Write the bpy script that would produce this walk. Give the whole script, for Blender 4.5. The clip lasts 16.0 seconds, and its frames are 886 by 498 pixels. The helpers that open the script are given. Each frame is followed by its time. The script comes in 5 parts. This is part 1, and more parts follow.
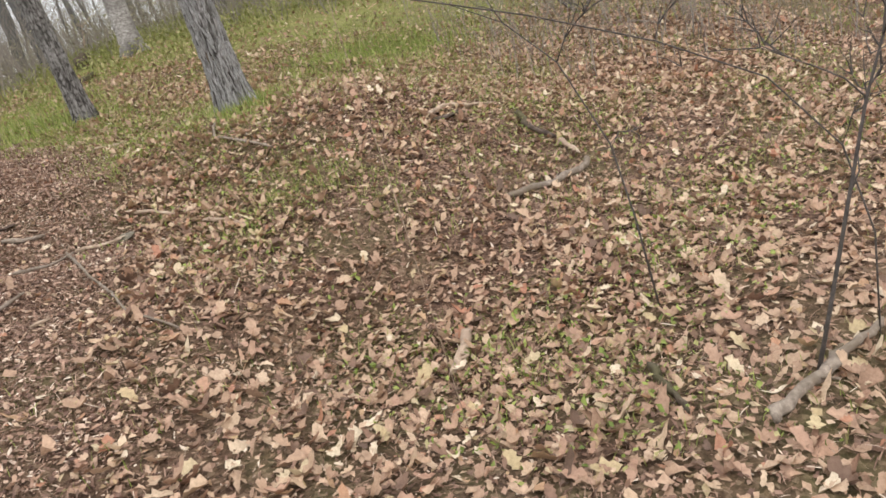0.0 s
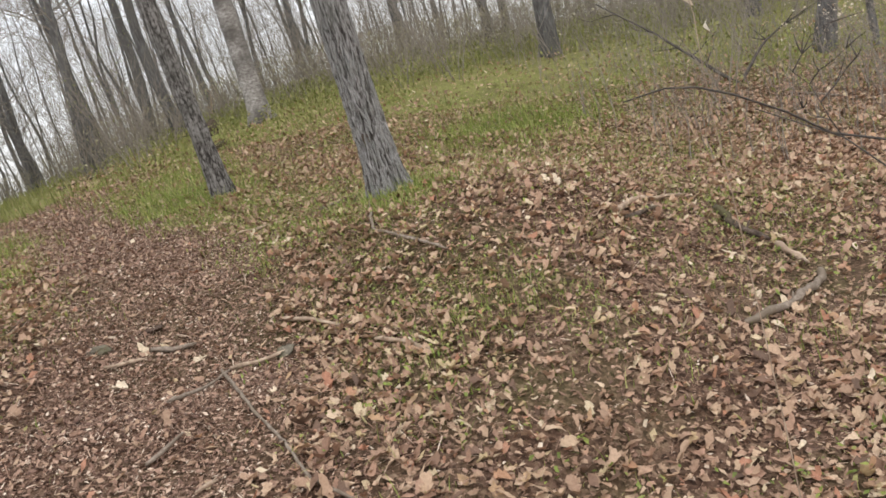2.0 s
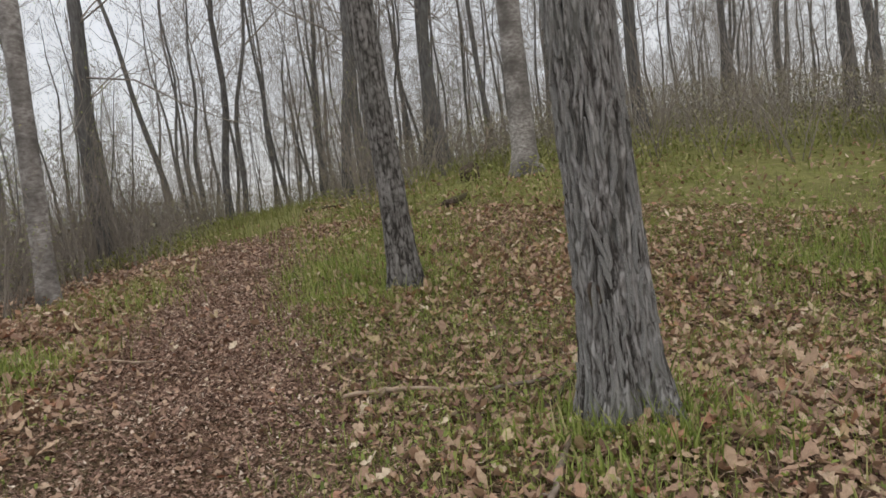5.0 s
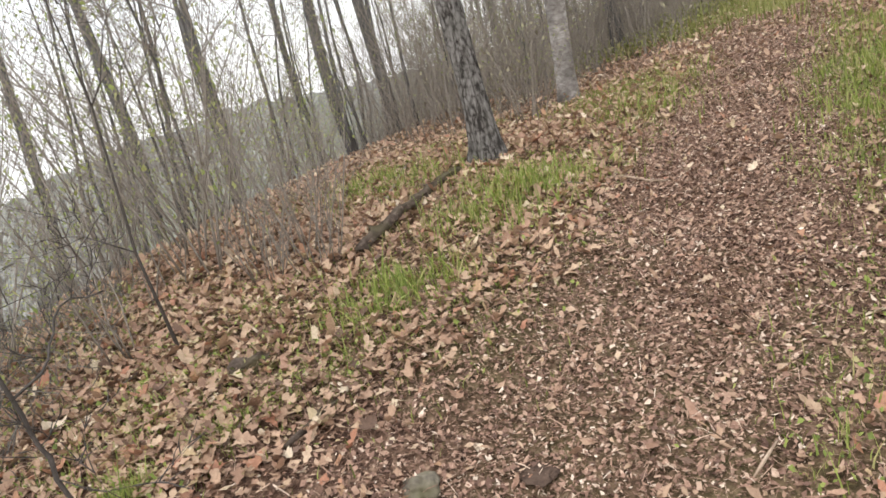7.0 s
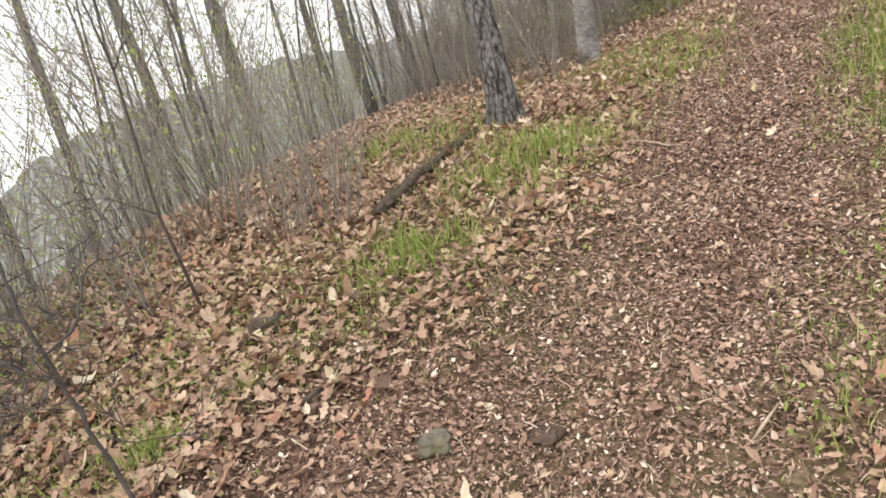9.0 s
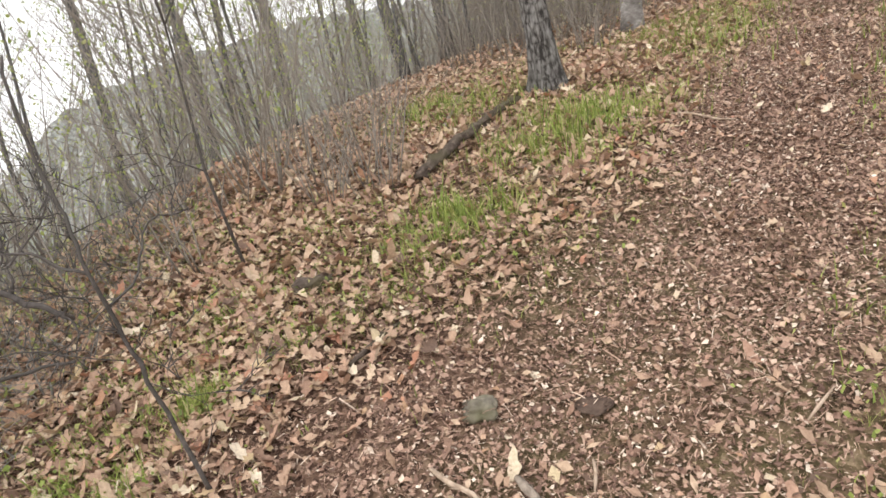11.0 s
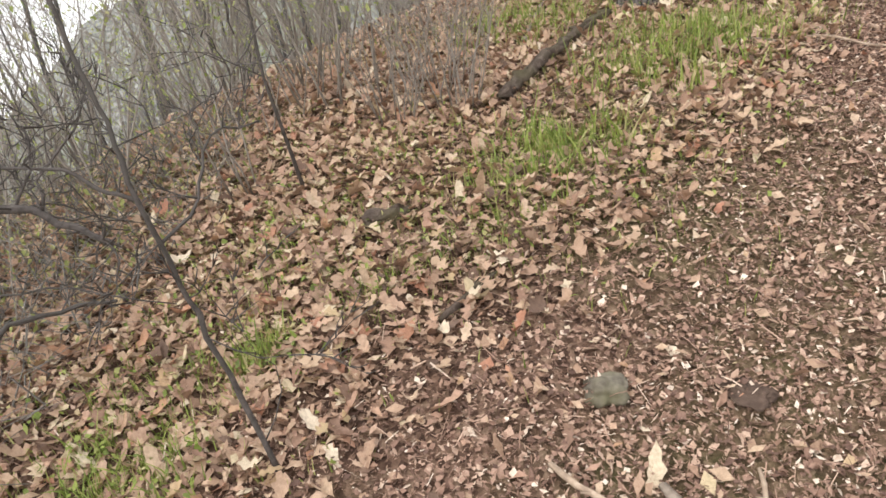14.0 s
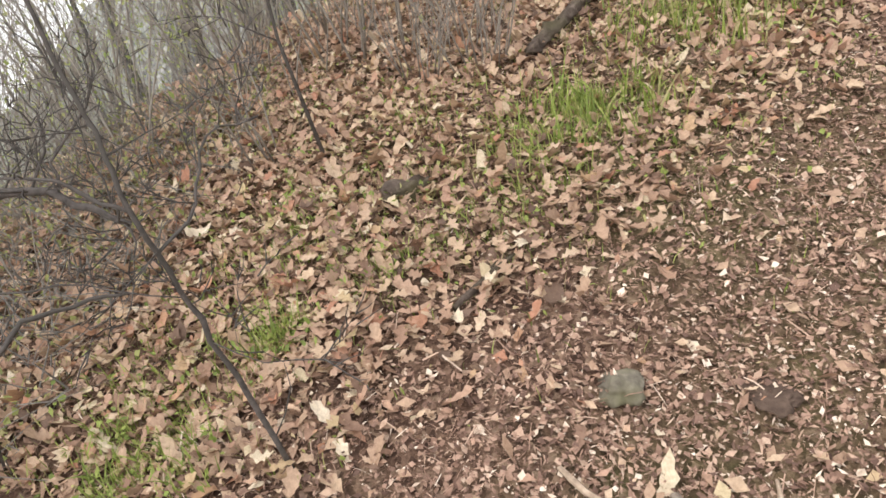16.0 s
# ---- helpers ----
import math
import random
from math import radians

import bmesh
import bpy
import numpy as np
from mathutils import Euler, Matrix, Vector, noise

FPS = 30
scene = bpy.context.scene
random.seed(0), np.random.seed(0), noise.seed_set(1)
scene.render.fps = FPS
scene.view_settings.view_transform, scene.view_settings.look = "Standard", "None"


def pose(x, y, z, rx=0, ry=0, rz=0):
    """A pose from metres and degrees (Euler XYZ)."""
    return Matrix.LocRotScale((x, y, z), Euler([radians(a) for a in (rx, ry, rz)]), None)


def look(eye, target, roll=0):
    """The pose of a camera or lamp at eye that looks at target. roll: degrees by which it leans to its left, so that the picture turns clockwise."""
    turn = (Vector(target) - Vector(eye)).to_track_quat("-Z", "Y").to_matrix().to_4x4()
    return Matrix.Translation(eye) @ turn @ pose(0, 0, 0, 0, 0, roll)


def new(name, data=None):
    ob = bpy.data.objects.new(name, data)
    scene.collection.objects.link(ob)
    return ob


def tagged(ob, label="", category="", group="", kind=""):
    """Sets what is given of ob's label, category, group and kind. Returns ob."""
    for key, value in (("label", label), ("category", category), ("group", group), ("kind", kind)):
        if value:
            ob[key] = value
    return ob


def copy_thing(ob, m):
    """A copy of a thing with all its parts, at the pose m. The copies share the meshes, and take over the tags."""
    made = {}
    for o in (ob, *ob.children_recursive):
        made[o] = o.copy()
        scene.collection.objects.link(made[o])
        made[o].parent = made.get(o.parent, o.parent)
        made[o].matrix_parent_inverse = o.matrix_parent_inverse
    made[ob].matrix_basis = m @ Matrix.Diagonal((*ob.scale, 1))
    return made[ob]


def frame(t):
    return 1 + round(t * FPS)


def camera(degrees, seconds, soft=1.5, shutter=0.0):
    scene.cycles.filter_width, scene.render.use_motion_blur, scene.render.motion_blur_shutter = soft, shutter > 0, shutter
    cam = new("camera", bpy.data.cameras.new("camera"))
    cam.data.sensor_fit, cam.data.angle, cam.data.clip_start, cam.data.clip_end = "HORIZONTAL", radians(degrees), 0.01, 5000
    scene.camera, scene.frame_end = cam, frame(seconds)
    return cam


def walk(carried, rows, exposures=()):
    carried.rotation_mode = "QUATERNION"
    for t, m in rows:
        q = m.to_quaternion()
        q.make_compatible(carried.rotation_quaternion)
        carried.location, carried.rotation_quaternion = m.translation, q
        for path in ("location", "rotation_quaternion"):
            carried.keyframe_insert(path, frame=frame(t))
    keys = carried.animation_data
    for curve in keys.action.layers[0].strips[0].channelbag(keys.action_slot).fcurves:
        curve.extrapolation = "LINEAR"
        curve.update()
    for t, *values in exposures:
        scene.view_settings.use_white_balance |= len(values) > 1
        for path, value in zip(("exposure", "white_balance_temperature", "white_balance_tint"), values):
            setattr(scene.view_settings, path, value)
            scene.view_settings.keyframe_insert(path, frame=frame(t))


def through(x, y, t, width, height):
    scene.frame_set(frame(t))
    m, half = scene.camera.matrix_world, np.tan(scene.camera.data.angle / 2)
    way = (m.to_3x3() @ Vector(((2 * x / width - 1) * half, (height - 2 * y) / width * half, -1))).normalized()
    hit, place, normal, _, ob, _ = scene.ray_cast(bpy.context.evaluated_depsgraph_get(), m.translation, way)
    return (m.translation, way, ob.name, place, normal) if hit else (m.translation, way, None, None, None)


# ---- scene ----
# The plan is drawn in units of PLAN metres.
PLAN = 1.15
cam = camera(64.0, 16.0, soft=1.6)
# seconds, plan x, y, z, turn about x, y, z in degrees
PATH = [
    (0, 0.002, 0, 1.534, 71.35, 16.03, 0.26),
    (0.5, -0.343, 0.392, 1.665, 70.7, 11.14, 5.93),
    (1, -0.459, 0.46, 1.569, 70.62, 8.25, 8.05),
    (1.5, -0.575, 0.521, 1.808, 74.91, 14.53, 9.25),
    (2, -0.5, 0.621, 1.807, 77.83, 16.06, 7.85),
    (2.5, -0.462, 0.815, 1.803, 79.93, 13.95, 6.33),
    (3, -0.447, 1.156, 1.887, 80.65, 12.05, 5.56),
    (3.5, -0.448, 1.573, 1.931, 82.29, 10.73, 6.83),
    (4, -0.457, 2.108, 1.955, 85.13, 9.04, 10.9),
    (4.5, -0.683, 2.653, 2.043, 86.85, 6.38, 19.51),
    (5, -0.906, 3.123, 2.025, 86.03, 6.9, 32.25),
    (5.2, -0.985, 3.267, 2.029, 84.32, 6.81, 38.89),
    (6, -1.13, 3.33, 2.13, 79.5, 9.2, 60.5),
    (6.6, -1.15, 3.29, 2.2, 75.8, 11.4, 69),
    (7.3, -1.141, 3.256, 2.231, 73.6, 12.35, 71.53),
    (7.5, -1.142, 3.242, 2.232, 73.32, 12.43, 71.53),
    (8, -1.131, 3.272, 2.233, 72.5, 12.47, 71.89),
    (9.2, -1.09, 3.29, 2.25, 71.2, 12.2, 73),
    (10.3, -1.065, 3.305, 2.272, 69.94, 11.92, 74.15),
    (10.5, -1.078, 3.303, 2.259, 69.86, 11.55, 74.95),
    (11, -1.128, 3.201, 2.266, 69.07, 10.74, 75.23),
    (11.5, -1.125, 3.242, 2.245, 68.71, 10.39, 75.92),
    (12, -1.237, 3.162, 2.179, 67.22, 9.5, 77.6),
    (12.5, -1.409, 2.988, 2.154, 66.35, 8.44, 77.88),
    (13, -1.467, 2.931, 2.161, 65.54, 8.54, 77.57),
    (13.5, -1.475, 2.991, 2.183, 64.71, 8.59, 78),
    (14, -1.572, 3.054, 2.188, 63.44, 8.58, 78.5),
    (14.5, -1.635, 3.189, 2.281, 59.77, 9.65, 80.89),
    (15, -1.684, 3.155, 2.27, 58.94, 9.82, 81.11),
    (15.5, -1.701, 3.125, 2.268, 58.45, 9.98, 80.8),
    (16, -1.68, 3.168, 2.278, 58.12, 10.45, 81.52),
]

EXPOSURES = [(0.0, 0.40), (1.0, 0.55), (1.5, 0.50), (2.0, 0.17), (3.0, -0.22), (3.5, -0.56), (4.0, -0.44), (4.5, -0.36), (5.2, -0.44), (7.3, 0.52), (10.5, 0.58), (13.0, 0.58), (16.0, 0.62)]
walk(cam, [(t, pose(PLAN * x, PLAN * y, PLAN * z, rx, ry, rz)) for t, x, y, z, rx, ry, rz in PATH], EXPOSURES)

# ---- light: a bright overcast sky ----
world = bpy.data.worlds.new("overcast")
scene.world = world
world.use_nodes = True
wn, wl = world.node_tree.nodes, world.node_tree.links
wn.clear()
sky = wn.new("ShaderNodeTexSky")
sky.sky_type, sky.sun_disc = "NISHITA", False
sky.sun_elevation, sky.sun_rotation = radians(48), radians(120)
sky.dust_density, sky.air_density = 4.0, 1.0
bg_sky, bg_cloud, w_add, w_out = (wn.new(k) for k in ("ShaderNodeBackground", "ShaderNodeBackground", "ShaderNodeAddShader", "ShaderNodeOutputWorld"))
bg_sky.inputs["Strength"].default_value = 0.05
bg_cloud.inputs["Color"].default_value = (0.985, 0.985, 1.0, 1)
bg_cloud.inputs["Strength"].default_value = 1.12
wl.new(sky.outputs[0], bg_sky.inputs["Color"])
wl.new(bg_sky.outputs[0], w_add.inputs[0])
wl.new(bg_cloud.outputs[0], w_add.inputs[1])
wl.new(w_add.outputs[0], w_out.inputs["Surface"])
sun = new("sun", bpy.data.lights.new("sun", "SUN"))
sun.data.energy, sun.data.angle, sun.data.color = 0.9, radians(16), (1.0, 0.95, 0.87)
sun.matrix_world = look((0, 0, 30), (0 + 12, 0 + 7, 30 - 20))


# ---- materials ----
def material(name, rough=0.8, spec=0.3):
    mat = bpy.data.materials.new(name)
    mat.use_nodes = True
    nodes, links = mat.node_tree.nodes, mat.node_tree.links
    bsdf = nodes["Principled BSDF"]
    bsdf.inputs["Roughness"].default_value = rough
    bsdf.inputs["Specular IOR Level"].default_value = spec
    return mat, nodes, links, bsdf


def ramp_node(nodes, stops):
    node = nodes.new("ShaderNodeValToRGB")
    els = node.color_ramp.elements
    while len(els) < len(stops):
        els.new(0.5)
    for el, (at, col) in zip(els, stops):
        el.position, el.color = at, (*col, 1)
    return node


def noise_node(nodes, links, scale, detail=4.0, rough=0.6, stretch=None, coords="Object"):
    tex = nodes.new("ShaderNodeTexNoise")
    tex.inputs["Scale"].default_value, tex.inputs["Detail"].default_value, tex.inputs["Roughness"].default_value = scale, detail, rough
    tc = nodes.new("ShaderNodeTexCoord")
    if stretch:
        mp = nodes.new("ShaderNodeMapping")
        mp.inputs["Scale"].default_value = stretch
        links.new(tc.outputs[coords], mp.inputs["Vector"])
        links.new(mp.outputs[0], tex.inputs["Vector"])
    else:
        links.new(tc.outputs[coords], tex.inputs["Vector"])
    return tex


def mixed(nodes, links, a, b, fac, how="MIX"):
    mix = nodes.new("ShaderNodeMix")
    mix.data_type, mix.blend_type = "RGBA", how
    for sock, val in ((mix.inputs[0], fac), (mix.inputs[6], a), (mix.inputs[7], b)):
        if isinstance(val, bpy.types.NodeSocket):
            links.new(val, sock)
        elif isinstance(val, tuple):
            sock.default_value = (*val, 1)
        else:
            sock.default_value = val
    return mix.outputs[2]


def bumped(nodes, links, bsdf, height, strength, distance):
    bump = nodes.new("ShaderNodeBump")
    bump.inputs["Strength"].default_value, bump.inputs["Distance"].default_value = strength, distance
    links.new(height, bump.inputs["Height"])
    links.new(bump.outputs[0], bsdf.inputs["Normal"])


def two_scale(name, stops, fine, coarse, tint, rough=0.85, spec=0.2, bump=0.6, depth=0.01, stretch=None):
    """Grain by a fine noise through stops, blotches by a coarse noise towards tint."""
    mat, nodes, links, bsdf = material(name, rough, spec)
    n1 = noise_node(nodes, links, fine, 6, 0.65, stretch)
    n2 = noise_node(nodes, links, coarse, 3, 0.5)
    r1 = ramp_node(nodes, stops)
    links.new(n1.outputs["Fac"], r1.inputs[0])
    r2 = ramp_node(nodes, [(0.42, (0, 0, 0)), (0.66, (1, 1, 1))])
    links.new(n2.outputs["Fac"], r2.inputs[0])
    links.new(mixed(nodes, links, r1.outputs[0], tint, r2.outputs[0]), bsdf.inputs["Base Color"])
    bumped(nodes, links, bsdf, n1.outputs["Fac"], bump, depth)
    return mat


def litter(name, stops, rough=0.62, spec=0.35, through=0.0):
    """Dry leaves: a colour of its own for every leaf, with blotches and veins of grain."""
    mat, nodes, links, bsdf = material(name, rough, spec)
    geo, info, add, frac = (nodes.new(k) for k in ("ShaderNodeNewGeometry", "ShaderNodeObjectInfo", "ShaderNodeMath", "ShaderNodeMath"))
    frac.operation = "FRACT"
    links.new(geo.outputs["Random Per Island"], add.inputs[0])
    links.new(info.outputs["Random"], add.inputs[1])
    links.new(add.outputs[0], frac.inputs[0])
    r1 = ramp_node(nodes, stops)
    links.new(frac.outputs[0], r1.inputs[0])
    n1 = noise_node(nodes, links, 70, 5, 0.75)
    r2 = ramp_node(nodes, [(0.3, (0.55, 0.51, 0.48)), (0.62, (1.06, 1.06, 1.06))])
    links.new(n1.outputs["Fac"], r2.inputs[0])
    col = mixed(nodes, links, r1.outputs[0], r2.outputs[0], 0.75, "MULTIPLY")
    links.new(col, bsdf.inputs["Base Color"])
    bumped(nodes, links, bsdf, n1.outputs["Fac"], 0.5, 0.004)
    if through:
        thin, both, out = nodes.new("ShaderNodeBsdfTranslucent"), nodes.new("ShaderNodeMixShader"), nodes["Material Output"]
        links.new(col, thin.inputs["Color"])
        both.inputs[0].default_value = through
        links.new(bsdf.outputs[0], both.inputs[1])
        links.new(thin.outputs[0], both.inputs[2])
        links.new(both.outputs[0], out.inputs["Surface"])
    return mat


LEAF = litter("dry_oak_leaf", [(0.0, (0.14, 0.089, 0.062)), (0.14, (0.31, 0.186, 0.125)), (0.30, (0.47, 0.321, 0.215)), (0.44, (0.35, 0.228, 0.155)), (0.57, (0.56, 0.414, 0.280)), (0.70, (0.43, 0.264, 0.185)), (0.79, (0.63, 0.497, 0.350)), (0.87, (0.42, 0.202, 0.125)), (0.94, (0.52, 0.414, 0.235)), (1.0, (0.74, 0.631, 0.480))], 0.6, 0.35, 0.12)
CRUMB = litter("crushed_leaf", [(0.0, (0.12, 0.069, 0.051)), (0.35, (0.27, 0.164, 0.118)), (0.7, (0.41, 0.268, 0.194)), (0.9, (0.55, 0.400, 0.296)), (1.0, (0.80, 0.70, 0.57))], 0.75)
GRASS = litter("young_grass", [(0.0, (0.15, 0.20, 0.045)), (0.4, (0.26, 0.34, 0.07)), (0.75, (0.39, 0.46, 0.12)), (0.9, (0.46, 0.44, 0.18)), (1.0, (0.50, 0.44, 0.23))], 0.5, 0.4, 0.35)
OLIVE = litter("olive_undergrowth", [(0.0, (0.17, 0.19, 0.06)), (0.4, (0.25, 0.275, 0.085)), (0.75, (0.34, 0.355, 0.125)), (1.0, (0.42, 0.37, 0.19))], 0.7, 0.3, 0.3)
HAZE_BUD = litter("brush_bud", [(0.0, (0.22, 0.195, 0.14)), (0.5, (0.31, 0.28, 0.19)), (1.0, (0.42, 0.40, 0.25))], 0.8)
BUD = litter("spring_bud", [(0.0, (0.20, 0.26, 0.07)), (0.5, (0.34, 0.40, 0.12)), (1.0, (0.46, 0.44, 0.22))], 0.6, 0.3, 0.35)
PALE_LEAF = litter("bleached_leaf", [(0.0, (0.62, 0.52, 0.40)), (1.0, (0.75, 0.68, 0.56))], 0.6)
def plated_bark(name, scale, stretch, furrow, plate, light, moss):
    """Long interlaced bark plates: pale ridges between dark furrows, with lichen blotches."""
    mat, nodes, links, bsdf = material(name, 0.92, 0.12)
    tc, mp, vor = nodes.new("ShaderNodeTexCoord"), nodes.new("ShaderNodeMapping"), nodes.new("ShaderNodeTexVoronoi")
    warp = noise_node(nodes, links, 7, 4, 0.6)
    bend = nodes.new("ShaderNodeMix")
    bend.data_type, bend.blend_type = "RGBA", "LINEAR_LIGHT"
    bend.inputs[0].default_value = 0.03
    links.new(tc.outputs["Object"], bend.inputs[6])
    links.new(warp.outputs["Color"], bend.inputs[7])
    mp.inputs["Scale"].default_value = (1, 1, stretch)
    links.new(bend.outputs[2], mp.inputs["Vector"])
    vor.feature = "DISTANCE_TO_EDGE"
    vor.inputs["Scale"].default_value = scale
    links.new(mp.outputs[0], vor.inputs["Vector"])
    grain = noise_node(nodes, links, 60, 5, 0.7, (1, 1, 0.25))
    r1 = ramp_node(nodes, [(0.0, furrow), (0.10, plate), (0.30, light)])
    streak = noise_node(nodes, links, 34, 6, 0.68, (1, 1, 0.13))
    rough = nodes.new("ShaderNodeMath")
    rough.operation = "MULTIPLY_ADD"
    rough.inputs[1].default_value, rough.inputs[2].default_value = 1.3, -0.59
    links.new(streak.outputs["Fac"], rough.inputs[0])
    edge = nodes.new("ShaderNodeMath")
    edge.operation = "MULTIPLY_ADD"
    edge.inputs[1].default_value = 0.7
    links.new(vor.outputs["Distance"], edge.inputs[0])
    links.new(rough.outputs[0], edge.inputs[2])
    links.new(edge.outputs[0], r1.inputs[0])
    r2 = ramp_node(nodes, [(0.3, (0.45, 0.43, 0.41)), (0.68, (1, 1, 1))])
    links.new(grain.outputs["Fac"], r2.inputs[0])
    col = mixed(nodes, links, r1.outputs[0], r2.outputs[0], 0.85, "MULTIPLY")
    blot = noise_node(nodes, links, 3.5, 3, 0.5)
    r3 = ramp_node(nodes, [(0.5, (0, 0, 0)), (0.75, (0.6, 0.6, 0.6))])
    links.new(blot.outputs["Fac"], r3.inputs[0])
    links.new(mixed(nodes, links, col, moss, r3.outputs[0]), bsdf.inputs["Base Color"])
    add = nodes.new("ShaderNodeMath")
    add.operation = "MULTIPLY_ADD"
    add.inputs[1].default_value = 0.25
    links.new(grain.outputs["Fac"], add.inputs[0])
    links.new(r1.outputs[0], add.inputs[2])
    bumped(nodes, links, bsdf, add.outputs[0], 1.0, 0.02)
    return mat


BARK = plated_bark("furrowed_bark", 50, 0.17, (0.06, 0.055, 0.05), (0.21, 0.20, 0.19), (0.44, 0.43, 0.42), (0.24, 0.245, 0.22))
BARK_MID = plated_bark("flaking_bark", 24, 0.6, (0.05, 0.046, 0.042), (0.15, 0.141, 0.131), (0.31, 0.30, 0.285), (0.10, 0.10, 0.085))
PLATE = two_scale("bark_plate", [(0.34, (0.09, 0.085, 0.08)), (0.5, (0.29, 0.28, 0.27)), (0.66, (0.58, 0.57, 0.555))], 46, 7, (0.23, 0.232, 0.215), 0.92, 0.12, 0.9, 0.006, (1, 1, 0.22))
BARK_FAR = two_scale("grey_bark", [(0.32, (0.045, 0.042, 0.041)), (0.52, (0.125, 0.12, 0.117)), (0.75, (0.28, 0.275, 0.27))], 22, 1.3, (0.12, 0.115, 0.105), 0.9, 0.15, 0.8, 0.012, (1, 1, 0.22))
BARK_PALE = two_scale("smooth_pale_bark", [(0.3, (0.14, 0.12, 0.11)), (0.5, (0.30, 0.28, 0.26)), (0.75, (0.55, 0.53, 0.50))], 16, 2.2, (0.10, 0.09, 0.08), 0.85, 0.2, 0.6, 0.008, (1, 1, 1.8))
GREY_TWIG = two_scale("grey_twig", [(0.3, (0.10, 0.09, 0.08)), (0.7, (0.29, 0.27, 0.24))], 30, 2, (0.19, 0.175, 0.15), 0.85, 0.2, 0.4, 0.003)
TWIG = two_scale("twig_bark", [(0.3, (0.155, 0.135, 0.115)), (0.7, (0.36, 0.32, 0.275))], 30, 2, (0.26, 0.225, 0.185), 0.85, 0.2, 0.4, 0.003)
DEADWOOD = two_scale("weathered_wood", [(0.25, (0.12, 0.088, 0.064)), (0.5, (0.36, 0.27, 0.195)), (0.75, (0.60, 0.50, 0.39))], 38, 6, (0.30, 0.22, 0.16), 0.8, 0.25, 0.6, 0.005, (0.4, 0.4, 0.4))
GREYWOOD = two_scale("grey_dead_wood", [(0.25, (0.09, 0.075, 0.06)), (0.5, (0.24, 0.195, 0.155)), (0.75, (0.42, 0.355, 0.29))], 34, 5, (0.17, 0.135, 0.10), 0.85, 0.2, 0.7, 0.005)
ROTWOOD = two_scale("rotten_wood", [(0.25, (0.03, 0.024, 0.019)), (0.5, (0.095, 0.072, 0.058)), (0.8, (0.23, 0.185, 0.15))], 22, 4, (0.10, 0.09, 0.05), 0.95, 0.1, 1.0, 0.02)
SAPLING_BARK = two_scale("sapling_bark", [(0.3, (0.035, 0.03, 0.027)), (0.7, (0.125, 0.108, 0.097))], 40, 5, (0.07, 0.063, 0.055), 0.85, 0.25, 0.5, 0.003)
STONE = two_scale("field_stone", [(0.3, (0.08, 0.068, 0.052)), (0.55, (0.165, 0.145, 0.11)), (0.75, (0.28, 0.25, 0.19))], 26, 9, (0.12, 0.11, 0.065), 0.85, 0.25, 0.6, 0.008)
DARKSOIL = two_scale("bare_dark_soil", [(0.3, (0.05, 0.034, 0.026)), (0.7, (0.16, 0.112, 0.085))], 30, 6, (0.09, 0.062, 0.048), 0.95, 0.1, 0.9, 0.02)


